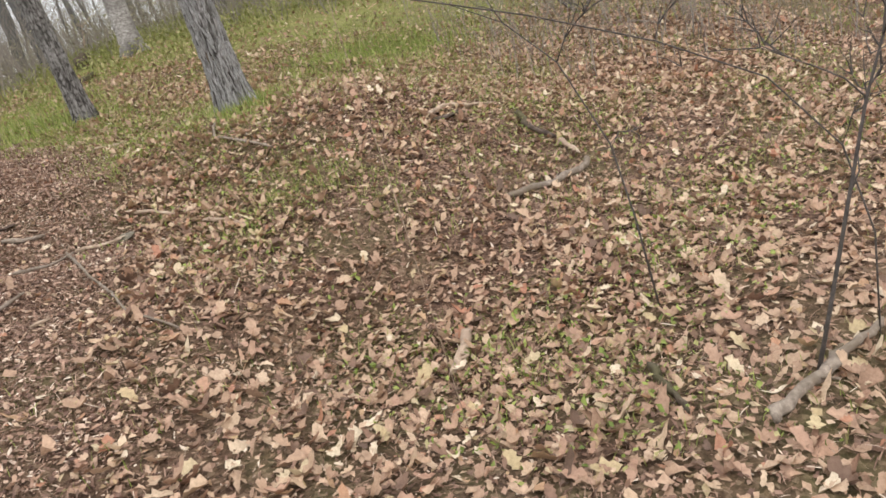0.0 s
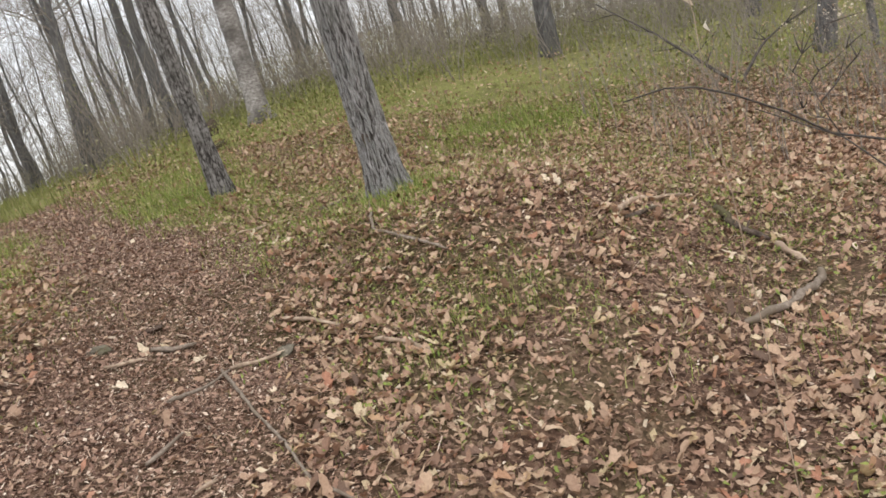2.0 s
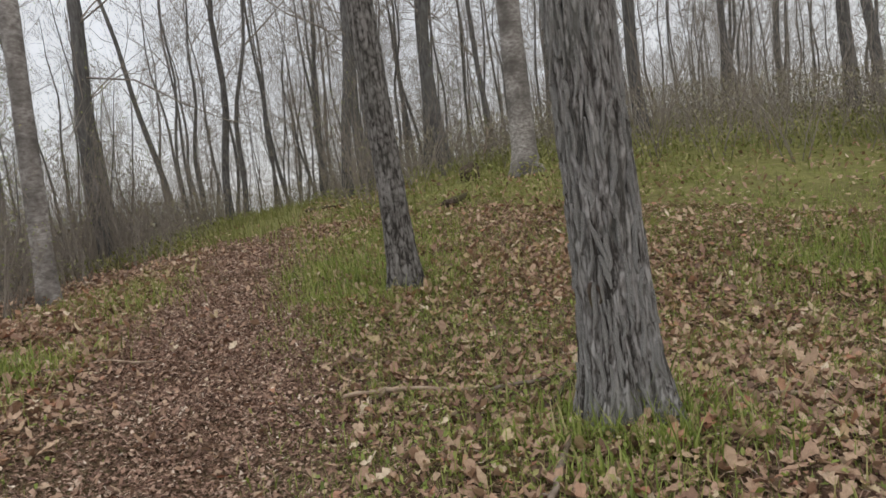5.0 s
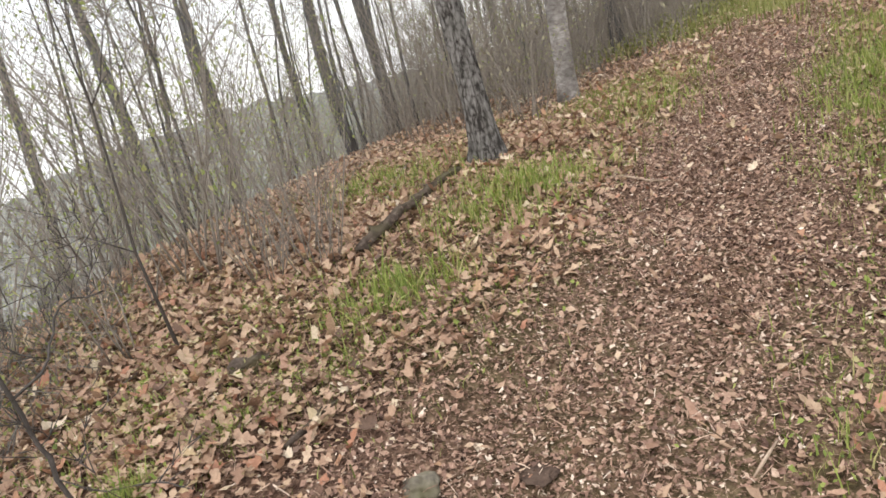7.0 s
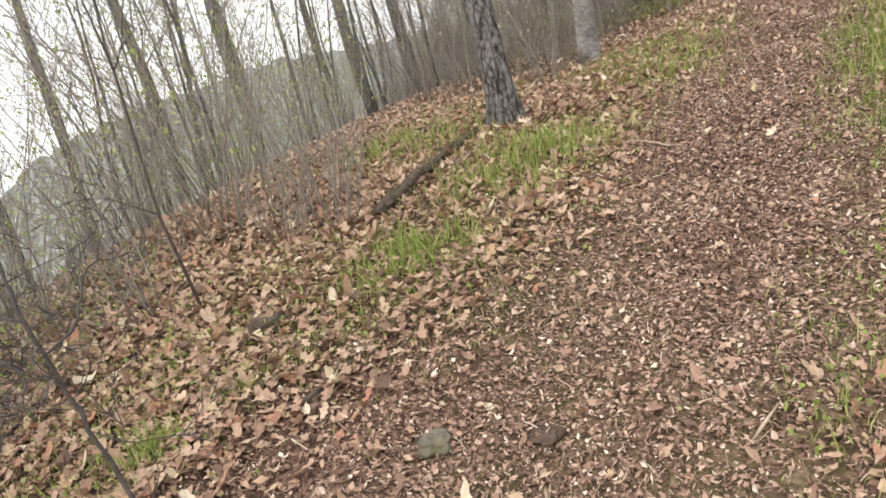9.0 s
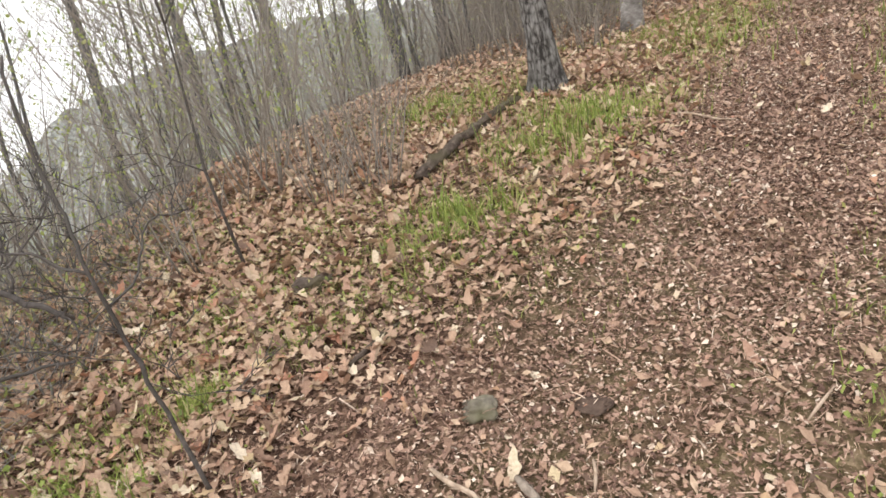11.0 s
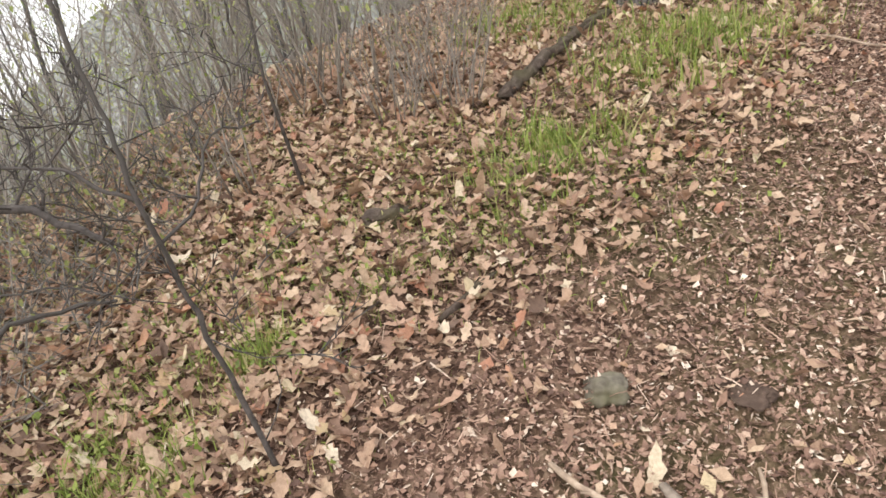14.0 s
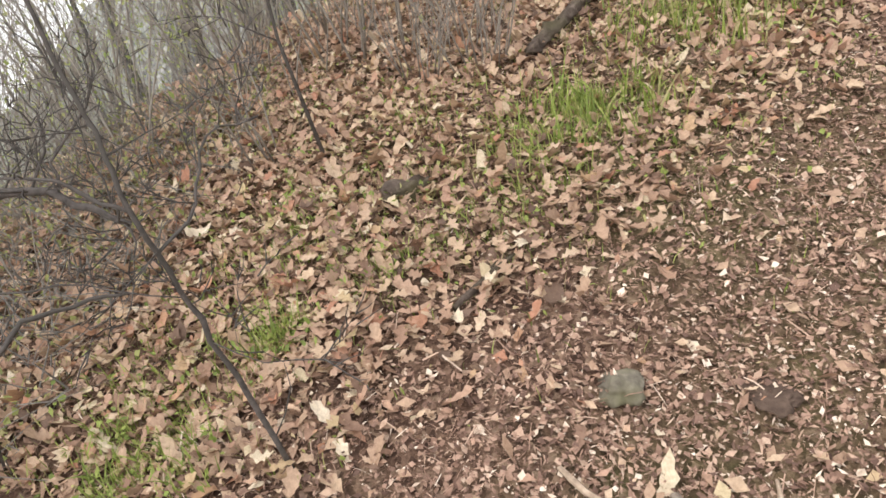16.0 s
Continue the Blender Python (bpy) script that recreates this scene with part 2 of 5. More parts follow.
def soil_material():
    """Litter under the loose leaves, greener in blotches, wood-brown far off."""
    mat, nodes, links, bsdf = material("forest_floor", 0.9, 0.15)
    vor = nodes.new("ShaderNodeTexVoronoi")
    vor.inputs["Scale"].default_value = 55
    tc = nodes.new("ShaderNodeTexCoord")
    links.new(tc.outputs["Object"], vor.inputs["Vector"])
    sep = nodes.new("ShaderNodeSeparateColor")
    links.new(vor.outputs["Color"], sep.inputs[0])
    r1 = ramp_node(nodes, [(0.0, (0.09, 0.054, 0.039)), (0.4, (0.175, 0.107, 0.075)), (0.75, (0.27, 0.174, 0.122)), (1.0, (0.39, 0.275, 0.195))])
    links.new(sep.outputs[0], r1.inputs[0])
    n1 = noise_node(nodes, links, 40, 5, 0.7)
    r2 = ramp_node(nodes, [(0.3, (0.25, 0.22, 0.2)), (0.7, (1, 1, 1))])
    links.new(n1.outputs["Fac"], r2.inputs[0])
    brown = mixed(nodes, links, r1.outputs[0], r2.outputs[0], 0.9, "MULTIPLY")
    n2 = noise_node(nodes, links, 0.55, 5, 0.65)
    r3 = ramp_node(nodes, [(0.46, (0, 0, 0)), (0.60, (1, 1, 1))])
    links.new(n2.outputs["Fac"], r3.inputs[0])
    n3 = noise_node(nodes, links, 9, 4, 0.7)
    r4 = ramp_node(nodes, [(0.35, (0.06, 0.06, 0.025)), (0.65, (0.15, 0.17, 0.055))])
    links.new(n3.outputs["Fac"], r4.inputs[0])
    half = nodes.new("ShaderNodeMath")
    half.operation = "MULTIPLY"
    half.inputs[1].default_value = 0.35
    links.new(r3.outputs[0], half.inputs[0])
    blotched = mixed(nodes, links, brown, r4.outputs[0], half.outputs[0])
    # green spring growth covers the upper hillside
    sep2, n4, wob = nodes.new("ShaderNodeSeparateXYZ"), noise_node(nodes, links, 0.6, 4, 0.6), nodes.new("ShaderNodeMath")
    links.new(tc.outputs["Object"], sep2.inputs[0])
    wob.operation = "MULTIPLY_ADD"
    wob.inputs[1].default_value = 6.0
    links.new(n4.outputs["Fac"], wob.inputs[0])
    links.new(sep2.outputs["Y"], wob.inputs[2])
    rng_map = nodes.new("ShaderNodeMapRange")
    rng_map.inputs["From Min"].default_value, rng_map.inputs["From Max"].default_value = 12.6, 15.0
    rng_map.inputs["To Max"].default_value = 0.85
    links.new(wob.outputs[0], rng_map.inputs["Value"])
    r5 = ramp_node(nodes, [(0.3, (0.11, 0.115, 0.04)), (0.5, (0.20, 0.21, 0.06)), (0.72, (0.31, 0.285, 0.12))])
    links.new(n3.outputs["Fac"], r5.inputs[0])
    links.new(mixed(nodes, links, blotched, r5.outputs[0], rng_map.outputs[0]), bsdf.inputs["Base Color"])
    bumped(nodes, links, bsdf, n1.outputs["Fac"], 0.9, 0.02)
    return mat


SOIL = soil_material()
# far woods with the valley haze painted into their pale greys
HAZED_HILL = two_scale("distant_woods_hazed", [(0.40, (0.13, 0.132, 0.125)), (0.5, (0.235, 0.238, 0.222)), (0.60, (0.36, 0.36, 0.335))], 0.8, 0.03, (0.245, 0.262, 0.222), 1.0, 0.0, 0.5, 0.5, (1, 1, 0.3))


# ---- ground ----
GROUND_TERMS = (1.03499, 0.0694, -0.00039, 0.00287, -0.17373, 0.0052, 0.00054, -0.01361, 0.00026, 0.00154)

# low swells and hollows: plan x, y and height
SWELLS = ((-2.15, 3.75, -0.068), (-1.6, 3.45, -0.104), (-1.2, 4.2, 0.078), (-0.6, 3.4, 0.141), (0.25, 3.6, -0.13), (0.55, 4.5, -0.101), (-0.3, 2.4, -0.242), (-0.1, 4.9, 0.084))


def ground_z(x, y):
    """Height of the ground in metres; works on numbers and arrays."""
    u, v = np.asarray(x, float) / PLAN, np.asarray(y, float) / PLAN
    a, b = 8 * np.tanh((u + 2) / 8), 8 * np.tanh((v - 4) / 8)
    z, k = 0.0, 0
    for i in range(4):
        for j in range(4 - i):
            z = z + GROUND_TERMS[k] * a ** i * b ** j
            k += 1
    z = z + 0.28 * np.exp(-((u + 1.0) ** 2 + (v - 5.1) ** 2) / 1.28)
    for cu, cv, high in SWELLS:
        z = z + high * np.exp(-((u - cu) ** 2 + (v - cv) ** 2) / 0.605)
    s = np.maximum(-0.6 * u - 0.8 * v - 0.9, 0)
    z = z - np.minimum(0.45 * s * s / (s + 2.5), 70)
    z = z + 0.012 * np.sin(5.1 * u + 1.7 * np.sin(3.3 * v)) + 0.010 * np.sin(7.3 * v + 2.1 * np.sin(4.1 * u)) + 0.006 * np.sin(17 * u + 13 * v)
    return PLAN * z


def mesh_from(name, verts, faces, mat, smooth=True):
    me = bpy.data.meshes.new(name)
    me.from_pydata([tuple(v) for v in verts] if not isinstance(verts, np.ndarray) else verts.tolist(), [], faces if not isinstance(faces, np.ndarray) else faces.tolist())
    me.materials.append(mat)
    me.polygons.foreach_set("use_smooth", [smooth] * len(me.polygons))
    me.update()
    return me


def part(name, me, parent, label=""):
    ob = new(name, me)
    ob.parent = parent
    return tagged(ob, label=label) if label else ob


def steps(lo, a, b, hi, fine):
    mid = np.arange(a, b, fine)
    left, right, s, p, q = [], [], fine, a, b
    while p > lo:
        s *= 1.13
        p -= s
        left.append(p)
    s = fine
    while q < hi:
        s *= 1.13
        q += s
        right.append(q)
    return np.array(left[::-1] + list(mid) + right)


gx, gy = steps(-320, -9, 4, 320, 0.07), steps(-320, 0, 11, 320, 0.07)
GX, GY = np.meshgrid(gx, gy, indexing="ij")
GZ = ground_z(GX, GY)
nx, ny = GX.shape
ids = np.arange(nx * ny).reshape(nx, ny)
quads = np.stack([ids[:-1, :-1], ids[1:, :-1], ids[1:, 1:], ids[:-1, 1:]], -1).reshape(-1, 4)
ground = tagged(new("ground", mesh_from("ground", np.stack([GX, GY, GZ], -1).reshape(-1, 3), quads, SOIL)), "leaf-strewn forest floor rising to a wooded hill", "ground", kind="structure")

TRAIL = np.array([(-0.9, -3), (-1.75, 1.0), (-2.3, 3.0), (-2.75, 4.1), (-3.1, 4.65), (-3.55, 5.2), (-4.3, 5.95), (-5.55, 7.2), (-7.9, 9.7), (-14.5, 17.0)]) * PLAN


def trail_gap(x, y):
    """Distance in metres from the middle of the trodden path."""
    p = np.stack([np.asarray(x, float), np.asarray(y, float)], -1)
    best = np.full(p.shape[:-1], 1e9)
    for a, b in zip(TRAIL[:-1], TRAIL[1:]):
        d = b - a
        t = np.clip(((p - a) @ d) / (d @ d), 0, 1)
        best = np.minimum(best, np.linalg.norm(p - a - t[..., None] * d, axis=-1))
    return best


def ridge(name, label, x, width, foot, seed):
    """A far wooded ridge across the valley, its crest falling away at one end, with a tree-topped, uneven line."""
    rng = np.random.default_rng(seed)
    ys = np.linspace(-260, 320, 420)
    crest = np.interp(ys, [-260, -120, -84, -65, -47, -28, -5, 18, 60, 110, 320], [-72, -58, -38, -24, -11, -5.5, -2, -0.5, -1.5, 1, 0])
    vs = np.linspace(-1, 1, 21)
    Y, V = np.meshgrid(ys, vs, indexing="ij")
    Z = foot + (crest[:, None] - foot) * (1 - np.abs(V) ** 1.5) + rng.normal(0, 0.55, Y.shape)
    X = x + V * width / 2 + rng.normal(0, 0.8, Y.shape)
    n, m = Y.shape
    k = np.arange(n * m).reshape(n, m)
    q = np.stack([k[:-1, :-1], k[1:, :-1], k[1:, 1:], k[:-1, 1:]], -1).reshape(-1, 4)
    return tagged(new(name, mesh_from(name, np.stack([X, Y, Z], -1).reshape(-1, 3), q, HAZED_HILL, False)), label, "hill", kind="structure")


# there is no mist here: the ridge's grey colour stands in for it
ridge("backdrop_ridge", "wooded ridge across the valley, haze painted into its grey", -190, 200, -85, 2)


# ---- trees and brush ----
def tube(V, F, pts, rad, sides, squash=None):
    """Adds a closed tapering tube along pts to the vertex and face lists."""
    start = len(V)
    up = Vector((0.31, 0.17, 0.93))
    for k, p in enumerate(pts):
        d = (Vector(pts[min(k + 1, len(pts) - 1)]) - Vector(pts[max(k - 1, 0)])).normalized()
        if abs(d.dot(up)) > 0.97:
            up = Vector((0.9, 0.3, 0.1))
        a = d.cross(up).normalized()
        b = d.cross(a)
        for s in range(sides):
            w = 2 * math.pi * s / sides
            r = rad[k] * (squash[s % len(squash)] if squash else 1)
            V.append(Vector(p) + a * (r * math.cos(w)) + b * (r * math.sin(w)))
    for k in range(len(pts) - 1):
        for s in range(sides):
            i, j = start + k * sides + s, start + k * sides + (s + 1) % sides
            F.append((i, j, j + sides, i + sides))
    if sides < 4:
        return
    F.append(tuple(start + s for s in range(sides))[::-1])
    end = start + (len(pts) - 1) * sides
    F.append(tuple(end + s for s in range(sides)))


def wander(rng, start, way, length, n, bend, lift=0.0):
    """A crooked line of n + 1 points from start along way."""
    p, d, out = Vector(start), Vector(way).normalized(), [Vector(start)]
    for _ in range(n):
        d = (d + Vector((rng.uniform(-bend, bend), rng.uniform(-bend, bend), rng.uniform(-bend, bend) + lift))).normalized()
        p = p + d * (length / n)
        out.append(p.copy())
    return out


def branches(rng, V, F, start, way, length, radius, level, sides=4, bend=0.22, lift=0.05, most=4, last=2):
    n = 5 if level > 1 else 3 if level else last
    line = wander(rng, start, way, length, n, bend, lift)
    tube(V, F, line, [radius * (1 - 0.75 * k / n) for k in range(n + 1)], max(3, sides))
    tips = [line[-1]]
    if level > 0:
        for _ in range(most):
            k = rng.randint(1, n)
            d = (line[k] - line[k - 1]).normalized()
            side = Vector((rng.uniform(-1, 1), rng.uniform(-1, 1), rng.uniform(-0.3, 1))).normalized()
            tips += branches(rng, V, F, line[k], d * 0.75 + side * 0.8, length * rng.uniform(0.38, 0.6), max(radius * 0.42, 0.0025), level - 1, 3, bend, lift, most, last)
    return tips


def bud_mesh(rng, tips, size, mat, many=2, spread=0.12):
    V, F = [], []
    for tip in tips:
        for _ in range(many):
            c = tip + Vector((rng.gauss(0, spread), rng.gauss(0, spread), rng.gauss(0, spread)))
            a = Vector((rng.uniform(-1, 1), rng.uniform(-1, 1), rng.uniform(-1, 1))).normalized()
            b = a.cross(Vector((rng.uniform(-1, 1), rng.uniform(-1, 1), rng.uniform(-1, 1)))).normalized()
            s, i = size * rng.uniform(0.6, 1.4), len(V)
            V += [c, c + a * s * 0.5 + b * s * 0.3, c + a * s, c + a * s * 0.5 - b * s * 0.3]
            F.append((i, i + 1, i + 2, i + 3))
    return mesh_from("buds", V, F, mat)


def make_tree(name, label, d, h, lean, seed, mat, clear=0.35, limbs=14, level=2, sides=12, flare=1.35, group="trees", bow=0.0):
    """A bare tree with its foot at the origin: trunk and crown, d the trunk's thickness at breast height."""
    rng = random.Random(seed)
    root = tagged(new(name), label, "tree", group)
    n = 16
    pts, rad = [], []
    wx, wy = rng.uniform(-1, 1) * 0.22, rng.uniform(-1, 1) * 0.22
    for k in range(n + 1):
        f = (k / n) ** 1.4
        z = -0.25 + f * (h + 0.25)
        pts.append(Vector((lean[0] * z + wx * math.sin(f * 7) + 0.07 * math.sin(f * 19 + wy * 40) + bow * f * f * h, lean[1] * z + wy * math.sin(f * 6 + 1) + 0.06 * math.sin(f * 17 + wx * 40), z)))
        rad.append(max(d / 2 * (1.06 - 0.95 * f) + d / 2 * (flare - 1) * math.exp(-max(z, 0) / 0.22), 0.012))
    V, F = [], []
    tube(V, F, pts, rad, sides, [rng.uniform(0.92, 1.08) for _ in range(sides)])
    part("trunk", mesh_from("trunk", V, F, mat), root)
    V, F, tips = [], [], []
    if rng.random() < 0.45:
        k, ang = rng.randint(8, 11), rng.uniform(0, 2 * math.pi)
        tips += branches(rng, V, F, pts[k], (math.cos(ang), math.sin(ang), rng.uniform(1.0, 2.0)), h * rng.uniform(0.25, 0.4), rad[k] * 0.5, level, 5, 0.3, 0.04, 5, 1)
    for _ in range(limbs):
        f = rng.uniform(clear, 0.98)
        z = f * h
        k = next(i for i in range(n + 1) if pts[i].z >= z or i == n)
        ang = rng.uniform(0, 2 * math.pi)
        way = (math.cos(ang), math.sin(ang), rng.uniform(0.05, 1.1))
        tips += branches(rng, V, F, pts[k], way, h * rng.uniform(0.13, 0.30) * (1.3 - f), max(rad[k] * 0.22, 0.008), level, 3, 0.40, 0.06, 5, 1)
    part("crown", mesh_from("crown", V, F, TWIG), root, "bare leafless branches")
    return root


def stand(ob, x, y, turn=0, scale=1.0, sink=0.0):
    ob.matrix_world = pose(x, y, float(ground_z(x, y)) - sink, 0, 0, turn) @ Matrix.Diagonal((scale, scale, scale, 1))
    return ob


def furrowed_trunk(name, d, h, lean, flare, mat, seed, rings, sides, furrow):
    """A trunk with long interlaced bark ridges and a flared, buttressed foot."""
    V = np.zeros((rings + 1, sides, 3))
    off = seed * 7.3
    for k in range(rings + 1):
        z = -0.2 + (k / rings) ** 1.15 * (h + 0.2)
        r0 = d / 2 * (1.04 - 0.035 * z)
        for s in range(sides):
            w = 2 * math.pi * s / sides
            foot = d / 2 * (flare - 1) * math.exp(-max(z, 0) / 0.20) * (1 + 0.45 * math.sin(5 * w + seed) + 0.25 * math.sin(3 * w + 1.3))
            c, q = math.cos(w), math.sin(w)
            ridge = 1 - abs(noise.noise((c * 5.2 + off, q * 5.2, z * 4.2)) * 2.4)
            fine = noise.noise((c * 13 + off, q * 13, z * 6.5))
            r = r0 + foot + furrow * (0.9 * ridge + 0.45 * fine) + 0.012 * noise.noise((c + off, q, z * 1.2))
            V[k, s] = (lean[0] * z + r * c, lean[1] * z + r * q, z)
    i = np.arange((rings + 1) * sides).reshape(rings + 1, sides)
    j = np.roll(i, -1, axis=1)
    return mesh_from(name, V.reshape(-1, 3), np.stack([i[:-1], j[:-1], j[1:], i[1:]], -1).reshape(-1, 4), mat)


def near_tree(label, x, y, d, h, lean, flare, mat, seed, rings, sides, furrow, limbs, clear):
    root = tagged(new("tree"), label, "tree", "trees")
    part("trunk", furrowed_trunk("trunk", d, h, lean, flare, mat, seed, rings, sides, furrow), root)
    rng = random.Random(seed)
    V, F = [], []
    top = Vector((lean[0] * h, lean[1] * h, h))
    tube(V, F, wander(rng, top, (lean[0], lean[1], 1), h * 0.8, 8, 0.05), [d * 0.42 * (1 - 0.1 * k) for k in range(9)], 10)
    for _ in range(limbs):
        z = h * rng.uniform(clear, 1.6)
        ang = rng.uniform(0, 6.28)
        branches(rng, V, F, (lean[0] * z, lean[1] * z, z), (math.cos(ang), math.sin(ang), rng.uniform(0.1, 0.8)), h * rng.uniform(0.15, 0.4), 0.02, 2, 5)
    part("crown", mesh_from("crown", V, F, TWIG), root, "bare leafless branches")
    return stand(root, x, y)


P = PLAN
oak = near_tree("grey oak trunk with deeply furrowed shaggy bark", -1.66 * P, 5.27 * P, 0.195 * P, 5.5, (-0.022, -0.008), 1.55, BARK, 3, 260, 110, 0.017, 6, 0.75)
# long interlaced bark plates, loose at their ends
def bark_plate(seed):
    """A tapering strip of bark, 1 long and 1 wide at most, raised along its middle, lifted at its ends."""
    q = random.Random(seed)
    V, F, n = [], [], 6
    sway, phase = q.uniform(-0.5, 0.5), q.uniform(0, 6.28)
    for k in range(n + 1):
        f = k / n
        w = 0.5 * max(math.sin(math.pi * (0.06 + 0.88 * f)) ** 0.6 * q.uniform(0.75, 1.1), 0.1)
        c, up = sway * math.sin(5 * f + phase), 0.35 * (2 * f - 1) ** 4
        for side, hgt in ((-1, -0.2), (-0.75, 0.75), (0, 1.0), (0.75, 0.75), (1, -0.2)):
            V.append(Vector((c + side * w, f - 0.5, hgt + up + q.uniform(-0.12, 0.12))))
    for k in range(n):
        for c in range(4):
            a = 5 * k + c
            F.append((a, a + 1, a + 6, a + 5))
    return mesh_from("bark_plate", V, F, PLATE, False)


plate_meshes = [bark_plate(400 + k) for k in range(12)]
q = random.Random(41)
for k in range(298):
    z, w = 2.3 * ((k + q.random()) / 298) ** 1.05 - 0.02, k * 2.39996 + q.uniform(-0.3, 0.3)
    dd = 0.195 * PLAN / 2
    r0 = dd * (1.04 - 0.035 * z) + dd * 0.55 * math.exp(-max(z, 0) / 0.20) * (1 + 0.45 * math.sin(5 * w + 3) + 0.25 * math.sin(3 * w + 1.3)) + 0.006
    plate = part("bark_plate", plate_meshes[k % 12], oak)
    out = Vector((math.cos(w), math.sin(w), 0.0))
    slope = -dd * 0.55 * math.exp(-max(z, 0) / 0.20) / 0.20
    along = Vector((out.x * slope - 0.022, out.y * slope - 0.008, 1)).normalized()
    across = along.cross(out).normalized()
    normal = across.cross(along)
    m = Matrix((across, along, normal)).transposed().to_4x4()
    m.translation = Vector((-0.022 * z + r0 * out.x, -0.008 * z + r0 * out.y, z))
    plate.matrix_basis = m @ Matrix.Rotation(q.gauss(0, 0.10), 4, "Z") @ Matrix.Diagonal((q.uniform(0.012, 0.024), q.uniform(0.09, 0.22), q.uniform(0.008, 0.015), 1))
# a healed branch scar low on the trunk
V, F = [], []
for k, (r, dz) in enumerate(((0.040, -0.012), (0.036, 0.002), (0.028, 0.003), (0.019, -0.006), (0.010, -0.018))):
    for s in range(20):
        w = 2 * math.pi * s / 20
        rr = r * (1 + 0.12 * math.sin(3 * w + k))
        V.append(Vector((rr * 0.8 * math.cos(w), rr * 1.35 * math.sin(w), dz)))
for k in range(4):
    for s in range(20):
        i, j = k * 20 + s, k * 20 + (s + 1) % 20
        F.append((i, j, j + 20, i + 20))
F.append(tuple(range(80, 100)))
knot = part("knot", mesh_from("knot", V, F, ROTWOOD), oak, "dark hollow branch scar")
knot.matrix_basis = Matrix.Translation((-0.035, -0.128, 0.46)) @ Euler((radians(90), 0, radians(-14))).to_matrix().to_4x4()

near_tree("dark grey slender tree with flaking bark", -3.58 * P, 6.80 * P, 0.165 * P, 6.0, (-0.035, -0.02), 1.5, BARK_MID, 5, 160, 60, 0.008, 8, 0.45)
near_tree("pale grey tree with a scarred white foot", -4.87 * P, 11.5 * P, 0.30 * P, 7.5, (0.0, -0.005), 1.45, BARK_PALE, 8, 90, 40, 0.006, 8, 0.6)
near_tree("slim pale tree beside the path with dark branch scars", -6.95 * P, 6.33 * P, 0.165 * P, 8.5, (0.01, 0.015), 1.25, BARK_PALE, 9, 110, 36, 0.003, 8, 0.5)
near_tree("dark rough-barked tree at the edge of the slope", -5.62 * P, 4.98 * P, 0.155 * P, 6.5, (-0.03, -0.07), 1.6, BARK_MID, 11, 130, 48, 0.008, 7, 0.6)

FAR_LABEL = "tall bare grey forest tree on the leafy slope"


def far_tree(x, y, d, lx, ly, seed, h=13.0, mat=None, bow=0.0, limbs=20):
    stand(make_tree("tree", FAR_LABEL, d * 0.8 * P, h, (lx, ly), seed, mat or BARK_FAR, 0.20, limbs, 2, 10, 1.3, "trees", bow), x * P, y * P)


far_tree(-4.17, 14.6, 0.28, -0.01, 0, 21)
far_tree(-0.33, 12.6, 0.33, -0.08, 0, 22)
far_tree(-1.42, 16.6, 0.28, -0.05, 0, 23)
far_tree(-1.08, 18.6, 0.26, -0.05, 0, 24)
far_tree(-3.69, 20.3, 0.22, -0.02, 0, 25, 12, None, -0.16)
far_tree(-3.12, 22.4, 0.22, 0.02, 0, 26)
far_tree(-6.2, 18.6, 0.24, -0.03, -0.01, 27)
far_tree(-16.7, 17.6, 0.21, 0.05, 0.05, 28)
far_tree(-15.1, 19.1, 0.21, 0.04, 0.03, 29)
far_tree(-9.2, 13.7, 0.26, 0, 0, 30)
far_tree(-10.2, 15.4, 0.22, 0.03, 0.02, 31)
far_tree(-7.4, 13.7, 0.27, 0.02, 0.01, 32)
far_tree(-10.3, 8.9, 0.24, 0.01, 0.02, 33)
far_tree(-11.9, 10.1, 0.22, 0, 0, 34)
far_tree(-16.8, 15.1, 0.20, -0.10, -0.12, 35)
far_tree(-14.5, 14.8, 0.24, 0.06, 0.07, 36)
far_tree(-9.5, 16.5, 0.30, 0.02, 0.01, 37)
far_tree(2.82, 9.9, 0.27, 0.06, -0.02, 38)
far_tree(3.03, 13.0, 0.27, 0.05, -0.01, 39)
far_tree(3.25, 9.7, 0.10, 0.07, -0.03, 40, 8)
far_tree(2.79, 17.2, 0.17, 0.06, -0.01, 41)
far_tree(-8.76, 12.8, 0.22, 0.05, 0.03, 42)
far_tree(-12.0, 2.1, 0.24, 0, 0.01, 43)
far_tree(-14.1, 3.4, 0.24, 0, 0.02, 44)
far_tree(-12.9, 5.4, 0.26, -0.01, -0.05, 45)
far_tree(-13.7, 6.4, 0.28, -0.01, -0.05, 46)
far_tree(-14.8, 9.4, 0.22, -0.08, -0.16, 47)
far_tree(-17.1, 2.4, 0.18, 0, 0.03, 48)
far_tree(-10.9, 1.0, 0.17, -0.02, 0.06, 49)
far_tree(-15.9, 5.4, 0.17, -0.01, -0.08, 50)

# the deeper woods: a handful of shapes, set out at random on the slope
rng = random.Random(77)
kinds = [make_tree("tree", "slender bare tree in the woods beyond", rng.uniform(0.08, 0.22), rng.uniform(8, 15), (rng.uniform(-0.09, 0.09), rng.uniform(-0.09, 0.09)), 100 + k, BARK_FAR, 0.10, 30, 2, 6, 1.25, "distant trees") for k in range(11)]
placed = []


def room(x, y, gap):
    if any((x - a) ** 2 + (y - b) ** 2 < gap * gap for a, b in placed):
        return False
    placed.append((x, y))
    return True


